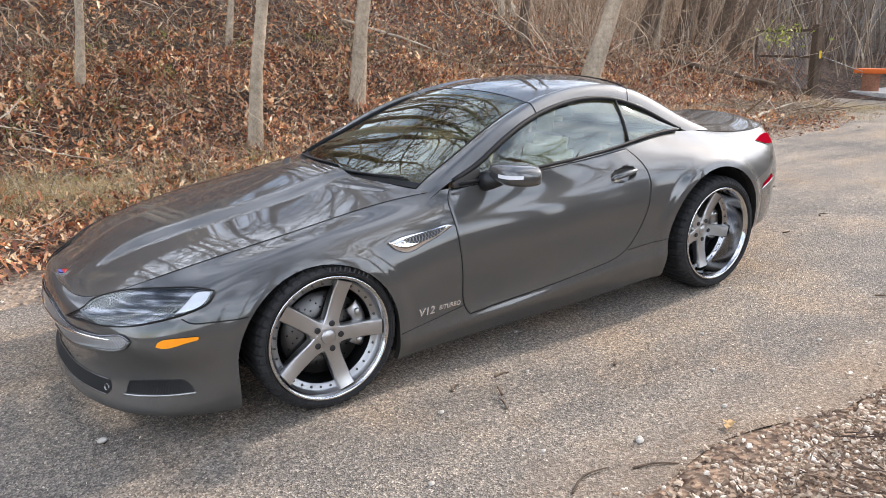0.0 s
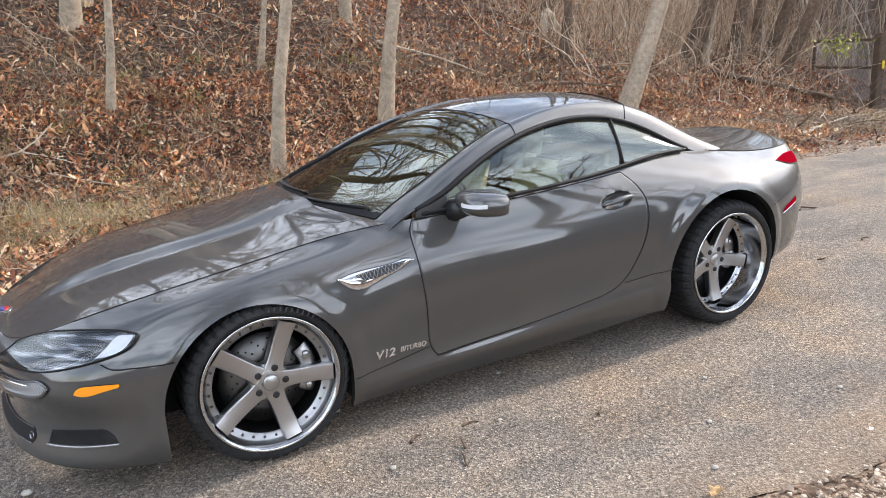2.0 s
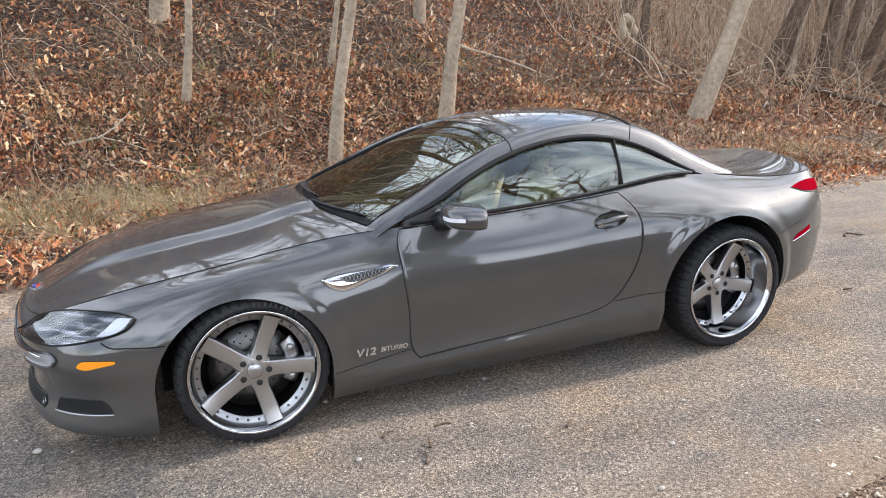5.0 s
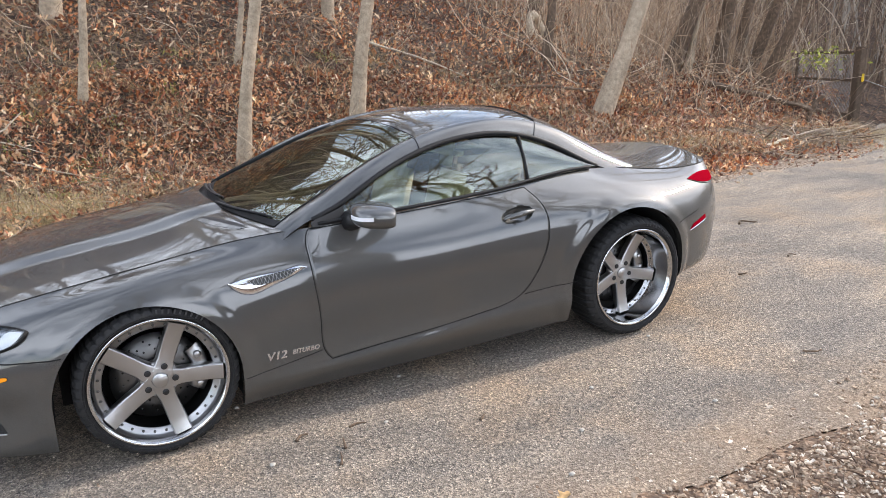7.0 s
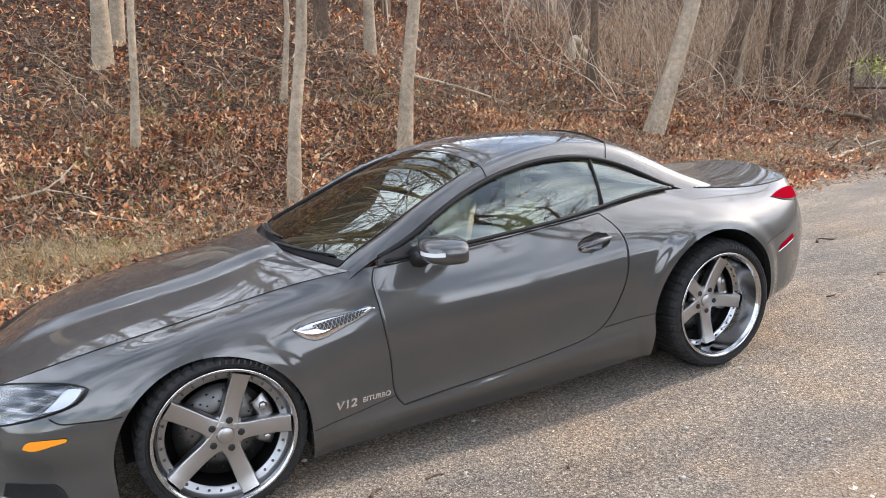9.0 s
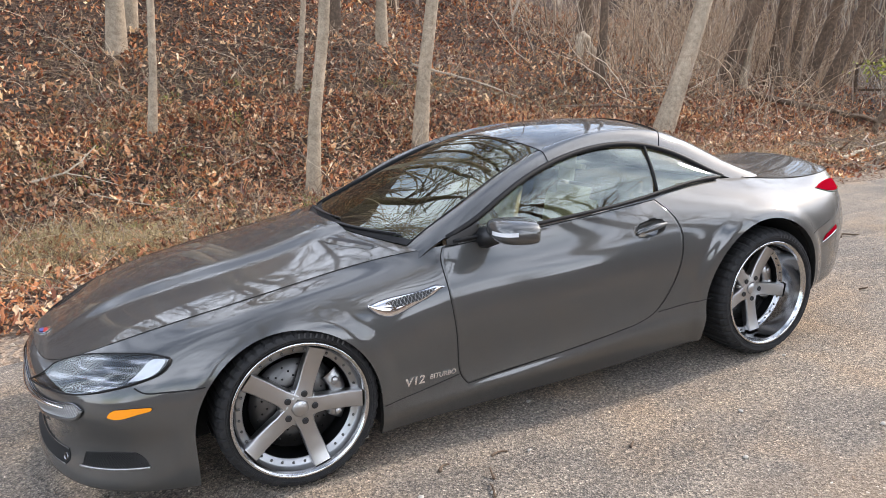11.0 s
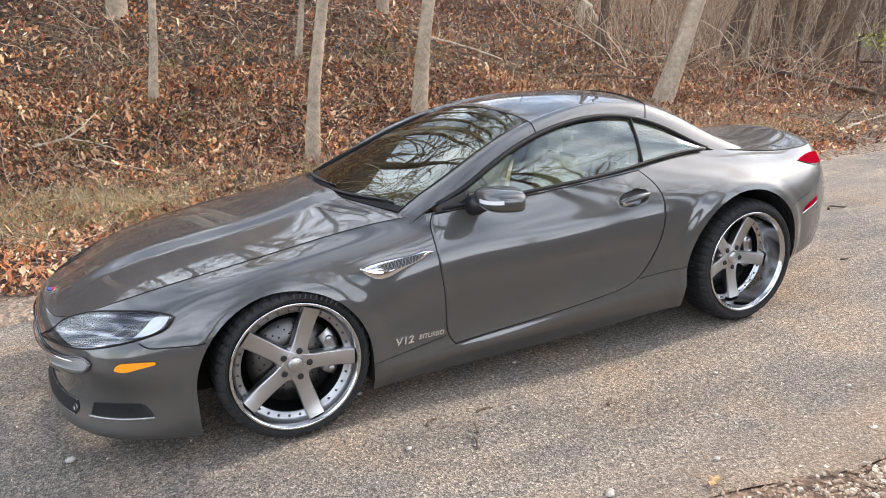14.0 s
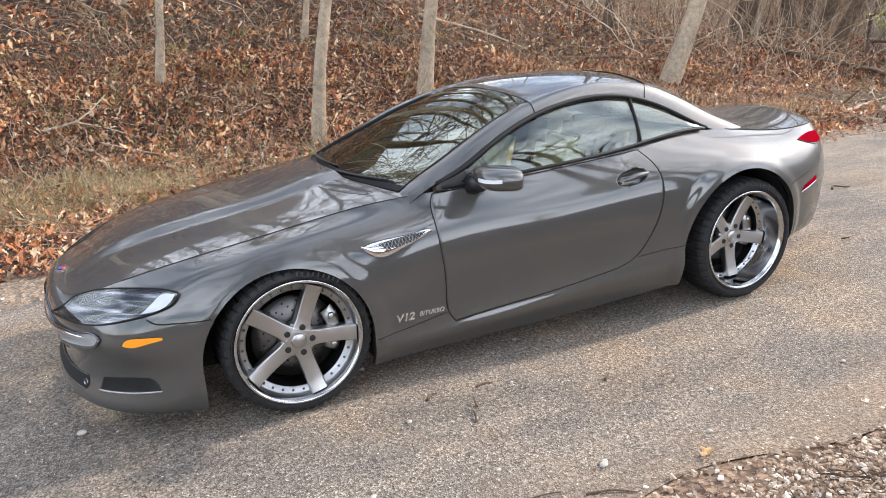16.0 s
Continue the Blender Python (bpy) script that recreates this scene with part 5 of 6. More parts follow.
LEAF = island_material("dead_leaves", [(0.0, (0.06, 0.024, 0.013)), (0.26, (0.21, 0.06, 0.024)), (0.5, (0.48, 0.168, 0.064)), (0.72, (0.6, 0.31, 0.145)), (0.9, (0.74, 0.52, 0.31)), (1.0, (0.76, 0.63, 0.47))], 0.6)
_n = texture(LEAF, "Noise", 0.9, Detail=5.0, Roughness=0.6)
_was = LEAF.node_tree.nodes["Principled BSDF"].inputs["Base Color"].links[0].from_socket
colour(LEAF, mixed(LEAF, _was, ramp(LEAF, _n.outputs["Fac"], [(0.34, (0.6, 0.52, 0.46)), (0.5, (1.03, 1.0, 0.97)), (0.66, (1.48, 1.46, 1.28))]), 1.0, "MULTIPLY"))
STRAW = island_material("dry_grass", [(0.0, (0.22, 0.15, 0.07)), (0.5, (0.4, 0.3, 0.14)), (1.0, (0.56, 0.46, 0.26))])
TWIG = island_material("dead_twigs", [(0.0, (0.12, 0.08, 0.055)), (0.5, (0.28, 0.205, 0.145)), (0.85, (0.42, 0.33, 0.245)), (1.0, (0.58, 0.49, 0.38))])
VINE = island_material("dead_vines", [(0.0, (0.22, 0.14, 0.085)), (0.4, (0.45, 0.31, 0.2)), (0.8, (0.63, 0.48, 0.33)), (1.0, (0.76, 0.63, 0.48))])
# far bark with haze painted in: a lighter sunlit copy, a darker shaded one
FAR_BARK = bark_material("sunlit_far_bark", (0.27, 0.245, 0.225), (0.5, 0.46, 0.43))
SHADED_BARK = bark_material("shaded_far_bark", (0.2, 0.185, 0.175), (0.42, 0.39, 0.37))
CHIP = island_material("pale_stone_chips", [(0.0, (0.17, 0.11, 0.075)), (0.35, (0.36, 0.255, 0.175)), (0.7, (0.54, 0.43, 0.32)), (1.0, (0.8, 0.71, 0.6))], 0.9)
GREEN = island_material("young_green_leaves", [(0.0, (0.14, 0.16, 0.03)), (0.5, (0.32, 0.36, 0.06)), (1.0, (0.52, 0.5, 0.1))], 0.6)

npr = np.random.RandomState(5)


def leaves(n, xs_, ys_, sizes, lift):
    """Folded, pointed leaves lying anyhow on the ground: two bent halves each."""
    x, y = npr.uniform(*xs_, n), npr.uniform(*ys_, n)
    ok = y > road_far_edge(x) + npr.normal(0.0, 0.12, n) + 0.42 * smooth(1.5, -0.3, x)
    ok &= (x < 16.5) | (y > 8)
    # thinner along the strip of dirt and sticks beyond the car
    ok &= (npr.uniform(0, 1, n) < 0.3) | (y > road_far_edge(x) + 1.0 * smooth(7.5, 10.5, x) + 0.01)
    x, y = x[ok], y[ok]
    n = len(x)
    z = ground_height(x, y) + npr.uniform(0.0, lift, n)
    yaw, tx, ty = npr.uniform(0, 2 * np.pi, n), npr.normal(0, 0.5, n), npr.normal(0, 0.5, n)
    s, w, fold = npr.uniform(*sizes, n), npr.uniform(0.35, 0.8, n), npr.uniform(-0.2, 0.6, n)
    local = np.array([(-0.5, 0, 0), (-0.2, 0.38, 0.7), (0.02, 0.25, 0.35), (0.2, 0.46, 1), (0.5, 0, 0.35), (0.2, -0.46, 1), (0.02, -0.25, 0.35), (-0.2, -0.38, 0.7), (0.05, 0, 0)])
    P = local[None] * np.stack([s, s * w, s * fold], -1)[:, None]
    cy, sy = np.cos(yaw)[:, None], np.sin(yaw)[:, None]
    px, py, pz = P[..., 0], P[..., 1], P[..., 2] + P[..., 0] * np.tan(tx).clip(-1.5, 1.5)[:, None] + P[..., 1] * np.tan(ty).clip(-1.5, 1.5)[:, None]
    V = np.stack([px * cy - py * sy + x[:, None], px * sy + py * cy + y[:, None], pz - pz.min(1, keepdims=True) + z[:, None]], -1)
    base = np.arange(n)[:, None] * 9
    F = np.concatenate([base + (8, (k + 1) % 8, k) for k in range(8)])
    return V.reshape(-1, 3), F.tolist()


V1, F1 = leaves(66000, (-4, 10), (1.4, 8.2), (0.018, 0.07), 0.06)
V2, F2 = leaves(50000, (-4, 19), (5.5, 18), (0.03, 0.1), 0.08)
V3, F3 = leaves(14000, (9, 16), (2.4, 9), (0.03, 0.08), 0.04)
stuff_object("leaf_litter", np.concatenate([V1, V2, V3]), F1 + [[a + len(V1) for a in f] for f in F2] + [[a + len(V1) + len(V2) for a in f] for f in F3], LEAF, "deep litter of curled brown dead leaves on the bank", "leaves")


def blades(n, spots, height, width, spread):
    """Bent grass blades in tufts round the spots."""
    verts, faces = [], []
    for k in range(n):
        cx, cy, r = spots[npr.randint(len(spots))]
        a, q = npr.uniform(0, 2 * np.pi), r * npr.uniform(0, 1) ** 0.7
        x, y = cx + q * math.cos(a), cy + q * math.sin(a)
        z = float(ground_height(np.array(x), np.array(y))) - 0.01
        h, b = npr.uniform(*height), npr.uniform(0, 2 * np.pi)
        lx, ly = math.cos(b), math.sin(b)
        lean = npr.uniform(0.2, spread)
        i = len(verts)
        wx, wy = -ly * width, lx * width
        for t in (0, 0.5, 1):
            ox, oy = lx * lean * h * t ** 1.6, ly * lean * h * t ** 1.6
            oz = h * t * (1 - 0.45 * t * min(lean, 1.2))
            k_ = 1 - 0.85 * t
            verts += [(x + ox - wx * k_, y + oy - wy * k_, z + oz), (x + ox + wx * k_, y + oy + wy * k_, z + oz)]
        faces += [(i, i + 1, i + 3, i + 2), (i + 2, i + 3, i + 5, i + 4)]
    return verts, faces


spots = [(npr.uniform(-2.2, 1.6), npr.uniform(3.0, 4.9), npr.uniform(0.15, 0.5)) for _ in range(34)] + [(npr.uniform(-3, 9), npr.uniform(4, 9), npr.uniform(0.1, 0.4)) for _ in range(60)] \
    + [(npr.uniform(9, 14), npr.uniform(3.8, 6), npr.uniform(0.2, 0.5)) for _ in range(20)]
spots += [(npr.uniform(-3.5, 9), npr.uniform(3.2, 9), npr.uniform(0.3, 0.9)) for _ in range(120)]
spots += [(npr.uniform(-4, 12), npr.uniform(3.0, 11), npr.uniform(0.4, 1.2)) for _ in range(160)]
spots += [(npr.uniform(-2.2, 0.0), npr.uniform(3.6, 5.0), 0.4) for _ in range(60)]
spots += [(npr.uniform(12.0, 16.5), npr.uniform(4.6, 7.2), npr.uniform(0.2, 0.5)) for _ in range(36)]
V, F = blades(52000, spots, (0.06, 0.3), 0.002, 1.7)
stuff_object("dry_grass", V, F, STRAW, "tangled tufts of straw-coloured dry grass on the bank", "grass")
spots = [(npr.uniform(-1.5, 6), npr.uniform(4, 9), 0.22) for _ in range(26)] + [(10.8, 4.8, 0.3), (10.5, 4.7, 0.3), (11.2, 5.0, 0.25)]
V, F = blades(3000, spots, (0.04, 0.12), 0.005, 1.2)
RUST = island_material("rust_grass", [(0.0, (0.3, 0.15, 0.06)), (0.5, (0.45, 0.25, 0.1)), (1.0, (0.58, 0.4, 0.18))])
V2_, F2_ = blades(2600, [(8.6, 4.35, 0.35), (8.95, 4.5, 0.3), (12.0, 4.65, 0.35), (12.3, 4.8, 0.3), (3.95, 5.9, 0.14), (9.3, 4.2, 0.3)], (0.06, 0.22), 0.0028, 1.5)
stuff_object("rust_grass", V2_, F2_, RUST, "orange-tan tufts of dead grass by the drive", "grass")
stuff_object("green_weeds", V, F, GREEN, "sparse green weeds among the dead leaves", "weeds")


def wands(n, xs_, ys_, length, radius, up, wobble, keep=lambda x, y: True, m=7):
    """Thin crooked stems: three-sided tapering tubes."""
    verts, faces = [], []
    for _ in range(n):
        x, y = npr.uniform(*xs_), npr.uniform(*ys_)
        if not keep(x, y):
            continue
        z = float(ground_height(np.array(x), np.array(y)))
        L, r = npr.uniform(*length), npr.uniform(*radius)
        a = npr.uniform(0, 2 * np.pi)
        u = npr.uniform(*up)
        d = np.array((math.cos(a) * (1 - u), math.sin(a) * (1 - u), u))
        d /= np.linalg.norm(d)
        p = np.array((x, y, z + (0.02 if u > 0.4 else npr.uniform(0.01, 0.08))))
        ring = None
        for k in range(m + 1):
            t = k / m
            e = np.cross(d, (0.3, 0.2, 0.93))
            e /= np.linalg.norm(e) + 1e-9
            f = np.cross(d, e)
            rr = r * (1 - 0.8 * t)
            now = len(verts)
            verts += [tuple(p + rr * (math.cos(q) * e + math.sin(q) * f)) for q in (0, 2.09, 4.19)]
            if ring is not None:
                faces += [(ring + q, ring + (q + 1) % 3, now + (q + 1) % 3, now + q) for q in range(3)]
            ring = now
            d = d + npr.normal(0, wobble, 3)
            d /= np.linalg.norm(d)
            p = p + d * L / m
            p[2] = max(p[2], float(ground_height(np.array(p[0]), np.array(p[1]))) + 0.01)
    return verts, faces


off_road = lambda x, y: y > road_far_edge(x) + 0.15
V, F = wands(4200, (-4, 12), (2.2, 11), (0.2, 1.0), (0.0012, 0.005), (0.0, 0.4), 0.2, off_road)
stuff_object("fallen_twigs", V, F, TWIG, "thin dead twigs lying over the leaves", "twigs")
V, F = wands(1300, (-3, 12), (3.5, 12), (0.3, 0.9), (0.0015, 0.004), (0.4, 0.9), 0.2, off_road)
stuff_object("brambles", V, F, TWIG, "thin bare bramble stems on the bank", "brambles")
V, F = wands(300, (8.5, 17), (6.5, 14), (1.2, 4.2), (0.004, 0.012), (0.5, 0.95), 0.13, lambda x, y: x + y > 17, 12)
stuff_object("brushwood", V, F, TWIG, "dense bare brushwood and hanging vines", "brushwood")
V, F = wands(230, (9, 16), (7.0, 12), (1.0, 3.6), (0.005, 0.014), (0.2, 0.8), 0.2, lambda x, y: x + y > 17.5, 16)
stuff_object("tangled_vines", V, F, VINE, "pale tangled vines looping over the brushwood", "vines")
V, F = wands(900, (8.5, 15.5), (2.0, 5.0), (0.08, 0.55), (0.003, 0.011), (0.0, 0.15), 0.16, lambda x, y: 0.05 < y - road_far_edge(x) < 1.2)
stuff_object("edge_sticks", V, F, TWIG, "dead sticks strewn along the edge of the drive", "sticks")
V, F = wands(900, (-3, 9), (4.5, 12), (0.3, 1.3), (0.0025, 0.006), (0.05, 0.6), 0.32, off_road)
stuff_object("bank_vines", V, F, VINE, "thin pale dead vines among the leaves", "vines")
V, F = wands(420, (-16, 17), (14, 34), (4, 9), (0.015, 0.06), (0.75, 1.0), 0.08)
stuff_object("bank_saplings", V, F, TWIG, "distant bare saplings up the bank", "saplings")
V, F = wands(260, (18.5, 24), (8, 16), (2.5, 7), (0.008, 0.03), (0.7, 1.0), 0.1, m=10)
stuff_object("thicket", V, F, TWIG, "bare brown thicket behind the fence", "thicket")
V, F = wands(1500, (10.5, 20), (9.5, 16), (0.5, 2.2), (0.003, 0.008), (0.15, 0.85), 0.3, lambda x, y: x + y > 21)
V2, F2 = wands(800, (13.5, 20), (10.5, 15), (1.5, 4.5), (0.004, 0.012), (0.4, 0.9), 0.24, lambda x, y: x + y > 25, 10)
V, F = V + V2, F + [tuple(a + len(V) for a in f) for f in F2]
stuff_object("undergrowth", V, F, VINE, "dense tan tangle of dead undergrowth behind the trees", "undergrowth")
# one far wood split in two: sunlit bark colour here, shaded colour below
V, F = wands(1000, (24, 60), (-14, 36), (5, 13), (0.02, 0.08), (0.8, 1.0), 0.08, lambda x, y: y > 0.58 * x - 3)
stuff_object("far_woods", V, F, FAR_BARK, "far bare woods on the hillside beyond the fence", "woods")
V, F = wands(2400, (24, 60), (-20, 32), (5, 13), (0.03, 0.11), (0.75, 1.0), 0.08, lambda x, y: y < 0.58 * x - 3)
stuff_object("shaded_woods", V, F, SHADED_BARK, "dense bare woods beyond the barrier, coloured as in shade", "woods")


def crooked(name, points, radii, material, label, category, group="", branches=()):
    t = thing(name, label, category, points[0], group)
    o = np.array(points[0])
    n = 14
    c = curve_points(points, n) - o
    c[1:-1] += npr.normal(0, radii[0] * 0.25, (n - 2, 3))
    part("stem", tube_bm(c, [radii[0] + (radii[1] - radii[0]) * i / (n - 1) for i in range(n)], 8), material, t)
    for pts, r in branches:
        part("side_branch", tube_bm(curve_points(pts, 8) - o, [r * (1 - 0.7 * i / 7) for i in range(8)], 6), material, t)
    return t


def on_ground(x, y, h=0.0):
    return (x, y, float(ground_height(np.array(x), np.array(y))) + h)


V, F = wands(110, (9.8, 12.2), (3.7, 4.9), (0.3, 1.1), (0.006, 0.02), (0.0, 0.25), 0.08, off_road)
stuff_object("stick_pile", V, F, TWIG, "heap of dark broken sticks at the edge of the drive", "sticks")
V, F = wands(150, (13.0, 16.6), (5.3, 7.0), (0.25, 0.9), (0.005, 0.014), (0.0, 0.25), 0.1, off_road)
stuff_object("pale_sticks", V, F, VINE, "pale dead sticks scattered near the fence post", "sticks")
PALE_WOOD = bark_material("weathered_branch", (0.42, 0.36, 0.28), (0.7, 0.63, 0.52), 30.0)
crooked("fallen_branch", [on_ground(-1.2, 6.35, 0.05), on_ground(-0.8, 6.4, 0.14), on_ground(-0.45, 6.5, 0.33)], (0.017, 0.006), PALE_WOOD, "bleached forked branch lying on the leafy bank", "branch", "",
        [([on_ground(-0.85, 6.4, 0.12), on_ground(-0.45, 6.2, 0.1), on_ground(-0.15, 6.0, 0.08)], 0.01)])
crooked("fallen_branch", [on_ground(-0.6, 6.0, 0.05), on_ground(-0.1, 5.6, 0.1), on_ground(0.4, 5.15, 0.04)], (0.009, 0.004), PALE_WOOD, "thin bowed dead branch over the leaves", "branch")
crooked("fallen_branch", [on_ground(5.2, 9.6, 0.1), on_ground(6.3, 9.2, 0.15), on_ground(7.3, 8.8, 0.03)], (0.025, 0.01), PALE_WOOD, "pale fallen branch high on the bank", "branch")
crooked("fallen_branch", [on_ground(7.6, 8.4, 0.04), on_ground(9.0, 8.2, 0.1), on_ground(10.2, 8.0, 0.06)], (0.04, 0.02), BARK_DARK, "dark fallen branch on the bank", "branch")
crooked("fallen_log", [on_ground(13.4, 9.0, 0.16), on_ground(14.6, 8.2, 0.16), on_ground(16.2, 7.4, 0.12)], (0.075, 0.05), BARK_DARK, "long fallen log under the trees by the fence", "log")
crooked("arched_root", [on_ground(10.9, 12.2, 0.0), (11.1, 12.25, on_ground(11.1, 12.25)[2] + 0.55), on_ground(11.5, 12.3, 0.0)], (0.1, 0.09), PALE_WOOD, "pale bent log arching out of the leaves", "log")
crooked("dead_branch", [on_ground(10.6, 4.0, 0.05), on_ground(11.5, 4.25, 0.12), on_ground(12.6, 4.7, 0.06)], (0.05, 0.03), BARK_DARK, "dark dead branch at the edge of the drive", "branch")
crooked("dead_branch", [on_ground(9.2, 3.6, 0.04), on_ground(10.2, 3.9, 0.08), on_ground(11.2, 4.5, 0.03)], (0.03, 0.012), PALE_WOOD, "pale dead branch at the edge of the drive", "branch")
crooked("forked_stump", [on_ground(14.4, 6.55, -0.02), on_ground(14.42, 6.55, 0.33), on_ground(14.65, 6.45, 0.68)], (0.06, 0.05), BARK_DARK, "small forked dead stump near the fence", "stump", "",
        [([on_ground(14.42, 6.55, 0.36), on_ground(14.15, 6.7, 0.44), on_ground(13.9, 6.8, 0.42)], 0.05)])

# young green sprig by the fence
sprig = crooked("green_sapling", [on_ground(14.6, 7.15, 0.0), on_ground(14.7, 7.1, 0.7), on_ground(15.0, 6.95, 1.5)], (0.015, 0.006), BARK_DARK, "young sapling with fresh yellow-green leaves", "sapling")
n = 160
c = np.array((15.0, 6.92, on_ground(15.0, 6.92)[2] + 1.5)) - np.array(on_ground(14.6, 7.15))
lv, lf = [], []
for k in range(n):
    p = c + npr.normal(0, 1, 3) * (0.22, 0.3, 0.13)
    a, s = npr.normal(0, 1, 3), npr.uniform(0.03, 0.06)
    a /= np.linalg.norm(a)
    b = np.cross(a, npr.normal(0, 1, 3))
    b /= np.linalg.norm(b)
    i = len(lv)
    lv += [tuple(p - a * s), tuple(p + b * s * 0.45), tuple(p + a * s), tuple(p - b * s * 0.45)]
    lf.append((i, i + 1, i + 2, i + 3))
me = bpy.data.meshes.new("leaves")
me.from_pydata(lv, [], lf)
me.materials.append(GREEN)
ob = new("leaves", me)
ob.parent = sprig
tagged(ob, kind="stuff")

# ---- fence, barrier and kerb at the end of the drive ----
WOOD = bark_material("dark_treated_timber", (0.06, 0.043, 0.033), (0.17, 0.12, 0.085), 25.0)
GALV = principled("galvanised_wire", (0.3, 0.31, 0.33), 0.5, 0.8)
ORANGE = principled("orange_plastic", (0.75, 0.16, 0.03), 0.55)
YELLOW = principled("yellow_plastic", (0.8, 0.55, 0.03), 0.5)
CONCRETE = principled("grey_concrete", (0.42, 0.41, 0.39), 0.9)
_n = texture(CONCRETE, "Noise", 6.0, Detail=8.0)
colour(CONCRETE, ramp(CONCRETE, _n.outputs["Fac"], [(0.3, (0.3, 0.29, 0.275)), (0.7, (0.5, 0.485, 0.46))]))
A, B = np.array((17.1, 7.3, -0.3)), np.array((17.55, 9.3, -0.3))
fence = thing("fence", "wire mesh fence panel on dark timber posts", "fence", A)
run = B - A
L = float(np.linalg.norm(run))
yaw = math.degrees(math.atan2(run[1], run[0]))
for d, h, wide in ((0, 1.74, 0.19), (L, 1.6, 0.07)):
    part("post", box_bm(wide, wide, h + 0.3, tuple(run / L * d + (0, 0, h / 2 - 0.15)), 0.012, turn=pose(0, 0, 0, 0, 0, yaw)), WOOD, fence, smooth=False)
for h in (0.14, 0.95, 1.6):
    part("rail", box_bm(L - 0.16, 0.04, 0.06, tuple(run / 2 + (0, 0, h)), 0.008, turn=pose(0, 0, 0, 0, 0, yaw)), WOOD, fence, smooth=False)
mesh_bm = bmesh.new()
step = 0.10
for k in range(-15, int(L / step) + 1):
    for d in (1, -1):
        u0 = k * step if d == 1 else (k + 15) * step
        pts = [(u0 + d * t * 1.46, 0.14 + t * 1.46) for t in (0, 1)]
        (ua, za), (ub, zb) = pts
        cut = []
        for u, z, u2, z2 in ((ua, za, ub, zb), (ub, zb, ua, za)):
            if u < 0:
                z, u = z + (z2 - z) * (0 - u) / (u2 - u), 0
            if u > L:
                z, u = z + (z2 - z) * (L - u) / (u2 - u), L
            cut.append((u, z))
        if abs(cut[0][1] - cut[1][1]) < 0.05 or not (0 <= min(cut[0][0], cut[1][0]) and max(cut[0][0], cut[1][0]) <= L):
            continue
        tube_bm([run / L * u + (0, 0, z) for u, z in cut], 0.0045, 4, mesh_bm, False)
part("wire_mesh", mesh_bm, GALV, fence)
part("tag", box_bm(0.06, 0.04, 0.19, (-0.02, -0.13, 1.02), 0.01), YELLOW, fence, "yellow tag", smooth=False)
barrier = thing("barrier", "orange topped wooden road barrier", "barrier", (19.2, 6.95, -0.32))
part("leg", box_bm(0.26, 0.36, 0.5, (0, 0, 0.24), 0.02), bark_material("red_timber", (0.25, 0.1, 0.06), (0.4, 0.2, 0.13), 20.0), barrier, smooth=False)
part("top", box_bm(0.35, 1.6, 0.12, (0.0, -0.4, 0.54), 0.02), ORANGE, barrier, smooth=False)
cable = thing("cable", "thin sagging wire between the post and the barrier", "cable", (17.14, 7.18, 0.68))
part("wire", tube_bm(curve_points([(0, 0, 0), (0.9, -0.1, -0.25), (1.85, -0.1, -0.47)], 12), 0.008, 6), GALV, cable)
kerb = mesh_object("kerb", box_bm(0.5, 13, 0.18, (18.85, 2.6, -0.38), 0.02), CONCRETE, smooth=False)
tagged(kerb, "low grey concrete kerb across the end of the drive", "kerb", kind="structure")
slab = mesh_object("pavement", box_bm(2.4, 18.0, 0.1, (20.3, 0.6, -0.37), 0.01), CONCRETE, smooth=False)
tagged(slab, "pale grey concrete apron beyond the drive", "pavement", kind="structure")

# ---- stones, twigs and chips on and beside the drive ----
def chips(n, region, sizes, material, name, label, category):
    verts, faces = [], []
    for _ in range(n):
        x, y = region()
        s = sizes[0] + (sizes[1] - sizes[0]) * npr.uniform(0, 1) ** 1.8
        z = float(ground_height(np.array(x), np.array(y))) + npr.uniform(0.0, 0.008) if (y < road_near_edge(x) or y > road_far_edge(x)) else -0.002
        i = len(verts)
        a = npr.uniform(0, 2 * np.pi)
        l, w, h = s, s * npr.uniform(0.4, 0.95), s * npr.uniform(0.09, 0.26)
        top = npr.uniform(0.5, 0.85)
        tilt = npr.normal(0, 0.3)
        for k, zz in ((1, 0), (top, h)):
            for u, v in ((-1, -1), (1, -1), (1, 1), (-1, 1)):
                lx, ly = u * l / 2 * k * npr.uniform(0.35, 1.15), v * w / 2 * k * npr.uniform(0.35, 1.15)
                verts.append((x + lx * math.cos(a) - ly * math.sin(a), y + lx * math.sin(a) + ly * math.cos(a), z + zz + tilt * lx * (zz > 0) + (0 if zz else -0.003)))
        faces += [(i + 4, i + 5, i + 6, i + 7)] + [(i + q, i + (q + 1) % 4, i + 4 + (q + 1) % 4, i + 4 + q) for q in range(4)]
    return stuff_object(name, verts, faces, material, label, category)


def verge():
    while True:
        x, y = npr.uniform(-0.2, 7), -2.2 - abs(npr.normal(0, 0.5)) + 0.4 * npr.uniform(0, 1) ** 6
        if y > -4 and not (-2.2 < x < 0.4 and y < -3.0):
            return x, y


chips(25000, verge, (0.006, 0.034), CHIP, "stone_chips", "pale broken stone chips along the verge", "gravel")
chips(2600, lambda: (npr.uniform(-2, 7), npr.uniform(-2.0, 1.6)), (0.004, 0.012), CHIP, "road_grit", "loose pale grit on the asphalt", "grit")
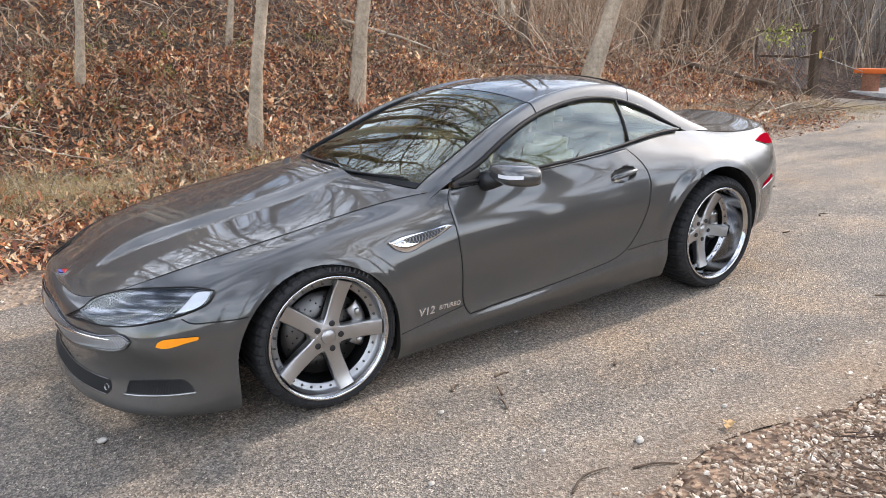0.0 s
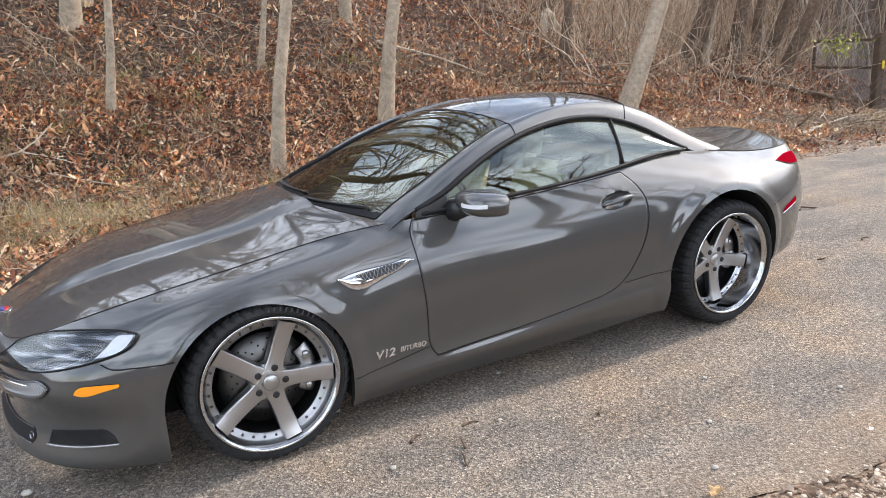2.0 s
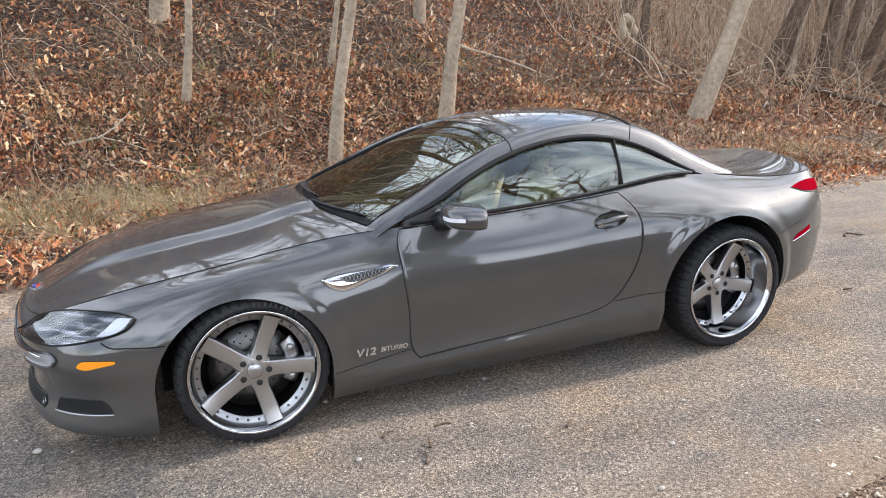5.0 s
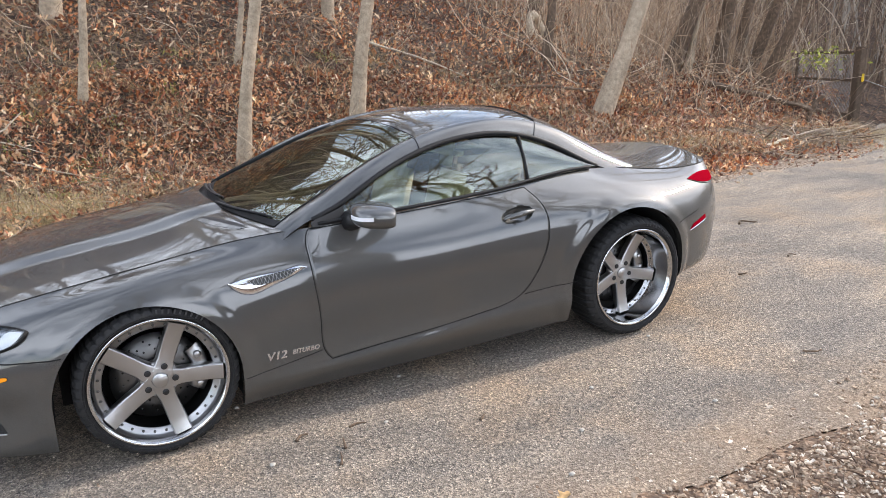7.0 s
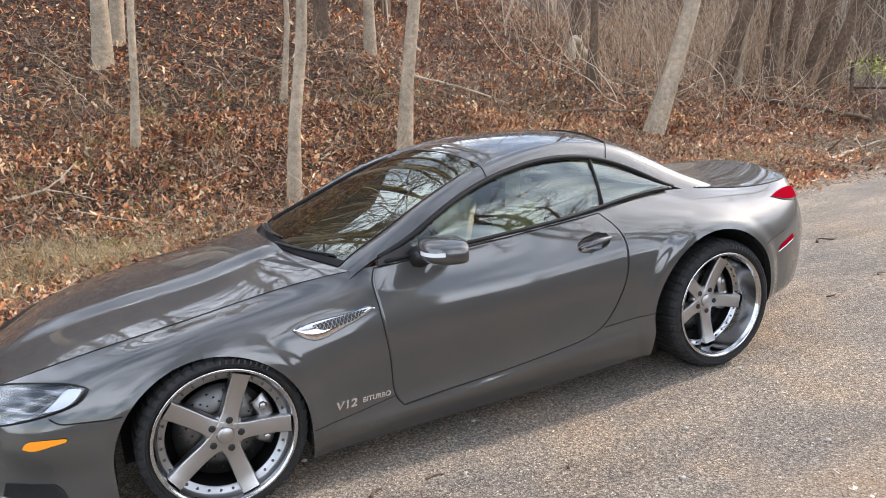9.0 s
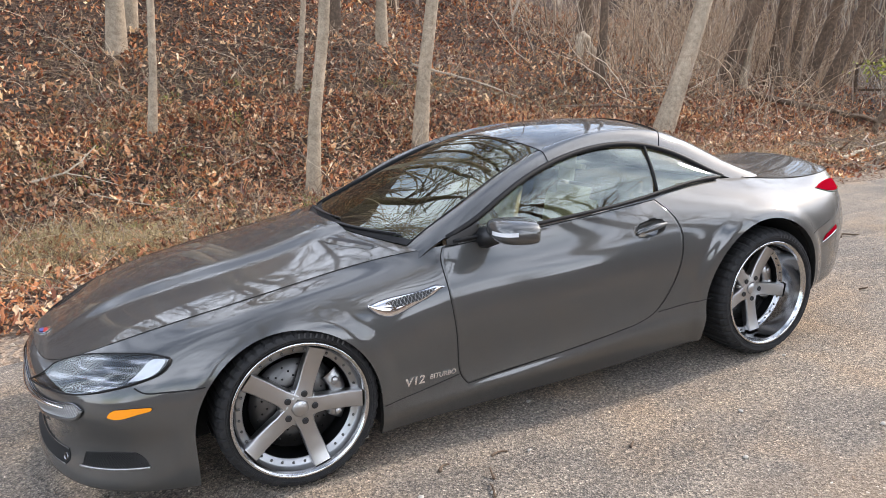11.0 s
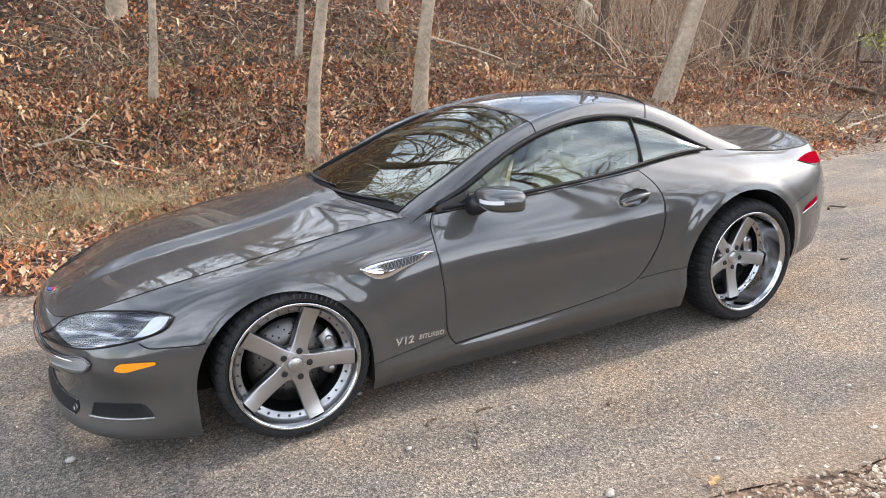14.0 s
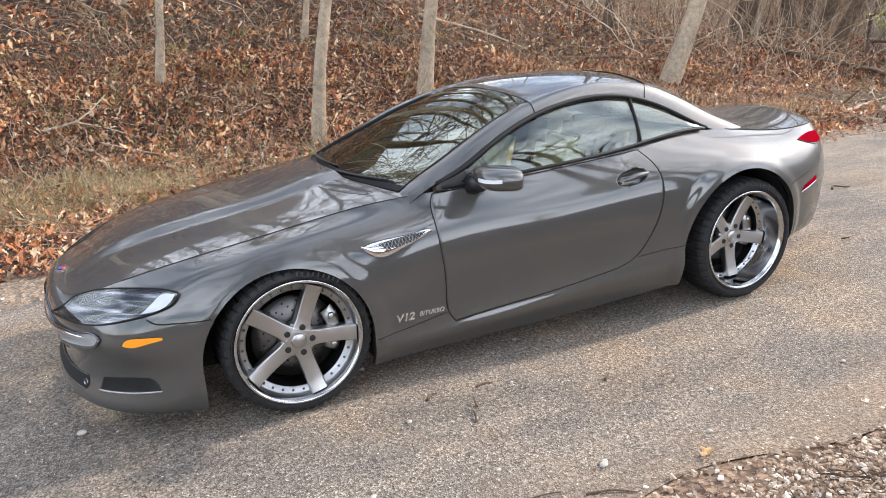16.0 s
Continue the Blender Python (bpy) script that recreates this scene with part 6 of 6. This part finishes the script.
chips(900, lambda: (lambda x: (x, road_far_edge(x) + npr.normal(0.05, 0.15)))(npr.uniform(-2, 14)), (0.012, 0.045), CHIP, "edge_gravel", "gravel and crumbs along the edge of the drive", "gravel")

V, F = wands(4200, (-0.2, 7), (-3.7, -2.3), (0.03, 0.13), (0.002, 0.006), (0.0, 0.12), 0.1, lambda x, y: not (x < 0.5 and y < -2.9))
MULCH = island_material("wood_mulch", [(0.0, (0.05, 0.03, 0.022)), (0.5, (0.14, 0.09, 0.06)), (0.85, (0.28, 0.2, 0.14)), (1.0, (0.5, 0.4, 0.3))])
stuff_object("wood_mulch", V, F, MULCH, "shredded wood mulch along the verge", "mulch")
PEBBLE = principled("pale_pebble", (0.6, 0.57, 0.52), 0.85)
_n = texture(PEBBLE, "Noise", 60.0, Detail=5.0)
colour(PEBBLE, ramp(PEBBLE, _n.outputs["Fac"], [(0.3, (0.36, 0.33, 0.285)), (0.7, (0.58, 0.54, 0.48))]))


def stone(x, y, s):
    bm = bmesh.new()
    bmesh.ops.create_icosphere(bm, subdivisions=2, radius=1)
    for v in bm.verts:
        v.co *= 1 + 0.28 * noise.noise(v.co * 1.6 + Vector((x * 9, y * 9, 0)))
        v.co = Vector((v.co.x * s, v.co.y * s * 0.8, v.co.z * s * 0.55))
    t = mesh_object("stone", bm, PEBBLE)
    t.location = (x, y, s * 0.4)
    return tagged(t, "small pale stone lying on the asphalt", "stone", "stones on the drive")


for x, y, s in ((0.857, -1.835, 0.017), (-0.875, -0.58, 0.02), (0.36, -1.19, 0.013), (0.87, -1.82, 0.015), (0.51, -1.67, 0.012), (0.61, -1.3, 0.011), (1.9, -1.3, 0.012), (0.35, -0.62, 0.013), (1.15, -0.7, 0.012),
                (1.6, -1.6, 0.012), (0.05, -1.6, 0.013), (2.3, -1.7, 0.013), (-0.6, -1.5, 0.012), (0.9, -1.1, 0.01), (2.6, -0.95, 0.011), (1.35, -1.85, 0.014)):
    stone(x, y, s)

DRY_LEAF = principled("tan_leaf", (0.48, 0.3, 0.13), 0.7)


def twig(points, r, label="thin dark twig lying on the asphalt"):
    t = mesh_object("twig", tube_bm(curve_points([(x, y, z + r * 0.7) for x, y, z in points], 10), [r * (1 - 0.5 * i / 9) for i in range(10)], 6), BARK_DARK)
    return tagged(t, label, "twig", "twigs on the drive")


twig([(0.42, -1.93, 0), (0.52, -1.885, 0.008), (0.63, -1.895, 0.004)], 0.005, "curved dark twig at the edge of the asphalt")
twig([(0.70, -1.945, 0), (0.78, -1.97, 0.004), (0.86, -2.02, 0)], 0.005)
twig([(0.50, -1.06, 0), (0.53, -1.03, 0.004), (0.56, -1.03, 0.002)], 0.007)
twig([(0.60, -1.33, 0), (0.62, -1.28, 0.006), (0.63, -1.24, 0)], 0.006)
twig([(0.74, -1.06, 0), (0.78, -1.05, 0.003), (0.82, -1.06, 0)], 0.006)
twig([(0.66, -1.22, 0), (0.67, -1.17, 0.02)], 0.007)
twig([(5.2, 0.62, 0), (5.27, 0.66, 0.012), (5.34, 0.6, 0.004), (5.4, 0.6, 0)], 0.011)
twig([(1.27, -1.3, 0), (1.31, -1.27, 0.003)], 0.007)
twig([(3.15, -1.53, 0), (3.2, -1.58, 0.004), (3.25, -1.57, 0)], 0.006)
twig([(3.96, -0.42, 0), (4.0, -0.44, 0.006), (4.06, -0.41, 0)], 0.007)
twig([(4.66, -0.3, 0), (4.7, -0.27, 0.004), (4.75, -0.3, 0)], 0.006)
rows = np.array([[(u, v, 0.010 + 0.012 * noise.noise(Vector((u * 45, v * 60, 3.0))) + 0.35 * abs(v)) for v in np.linspace(-1, 1, 9) * 0.021 * max(0.05, 1 - abs(u / 0.04) ** 1.5) * (1 + 0.4 * math.sin(u * 220))] for u in np.linspace(-0.04, 0.04, 15)])
bm = grid_bm(rows)
lf = mesh_object("dead_leaf", bm, DRY_LEAF)
lf.location, lf.rotation_euler = (1.22, -1.965, 0.008), (0, 0, 0.4)
tagged(lf, "single curled tan leaf lying on the asphalt", "leaf")
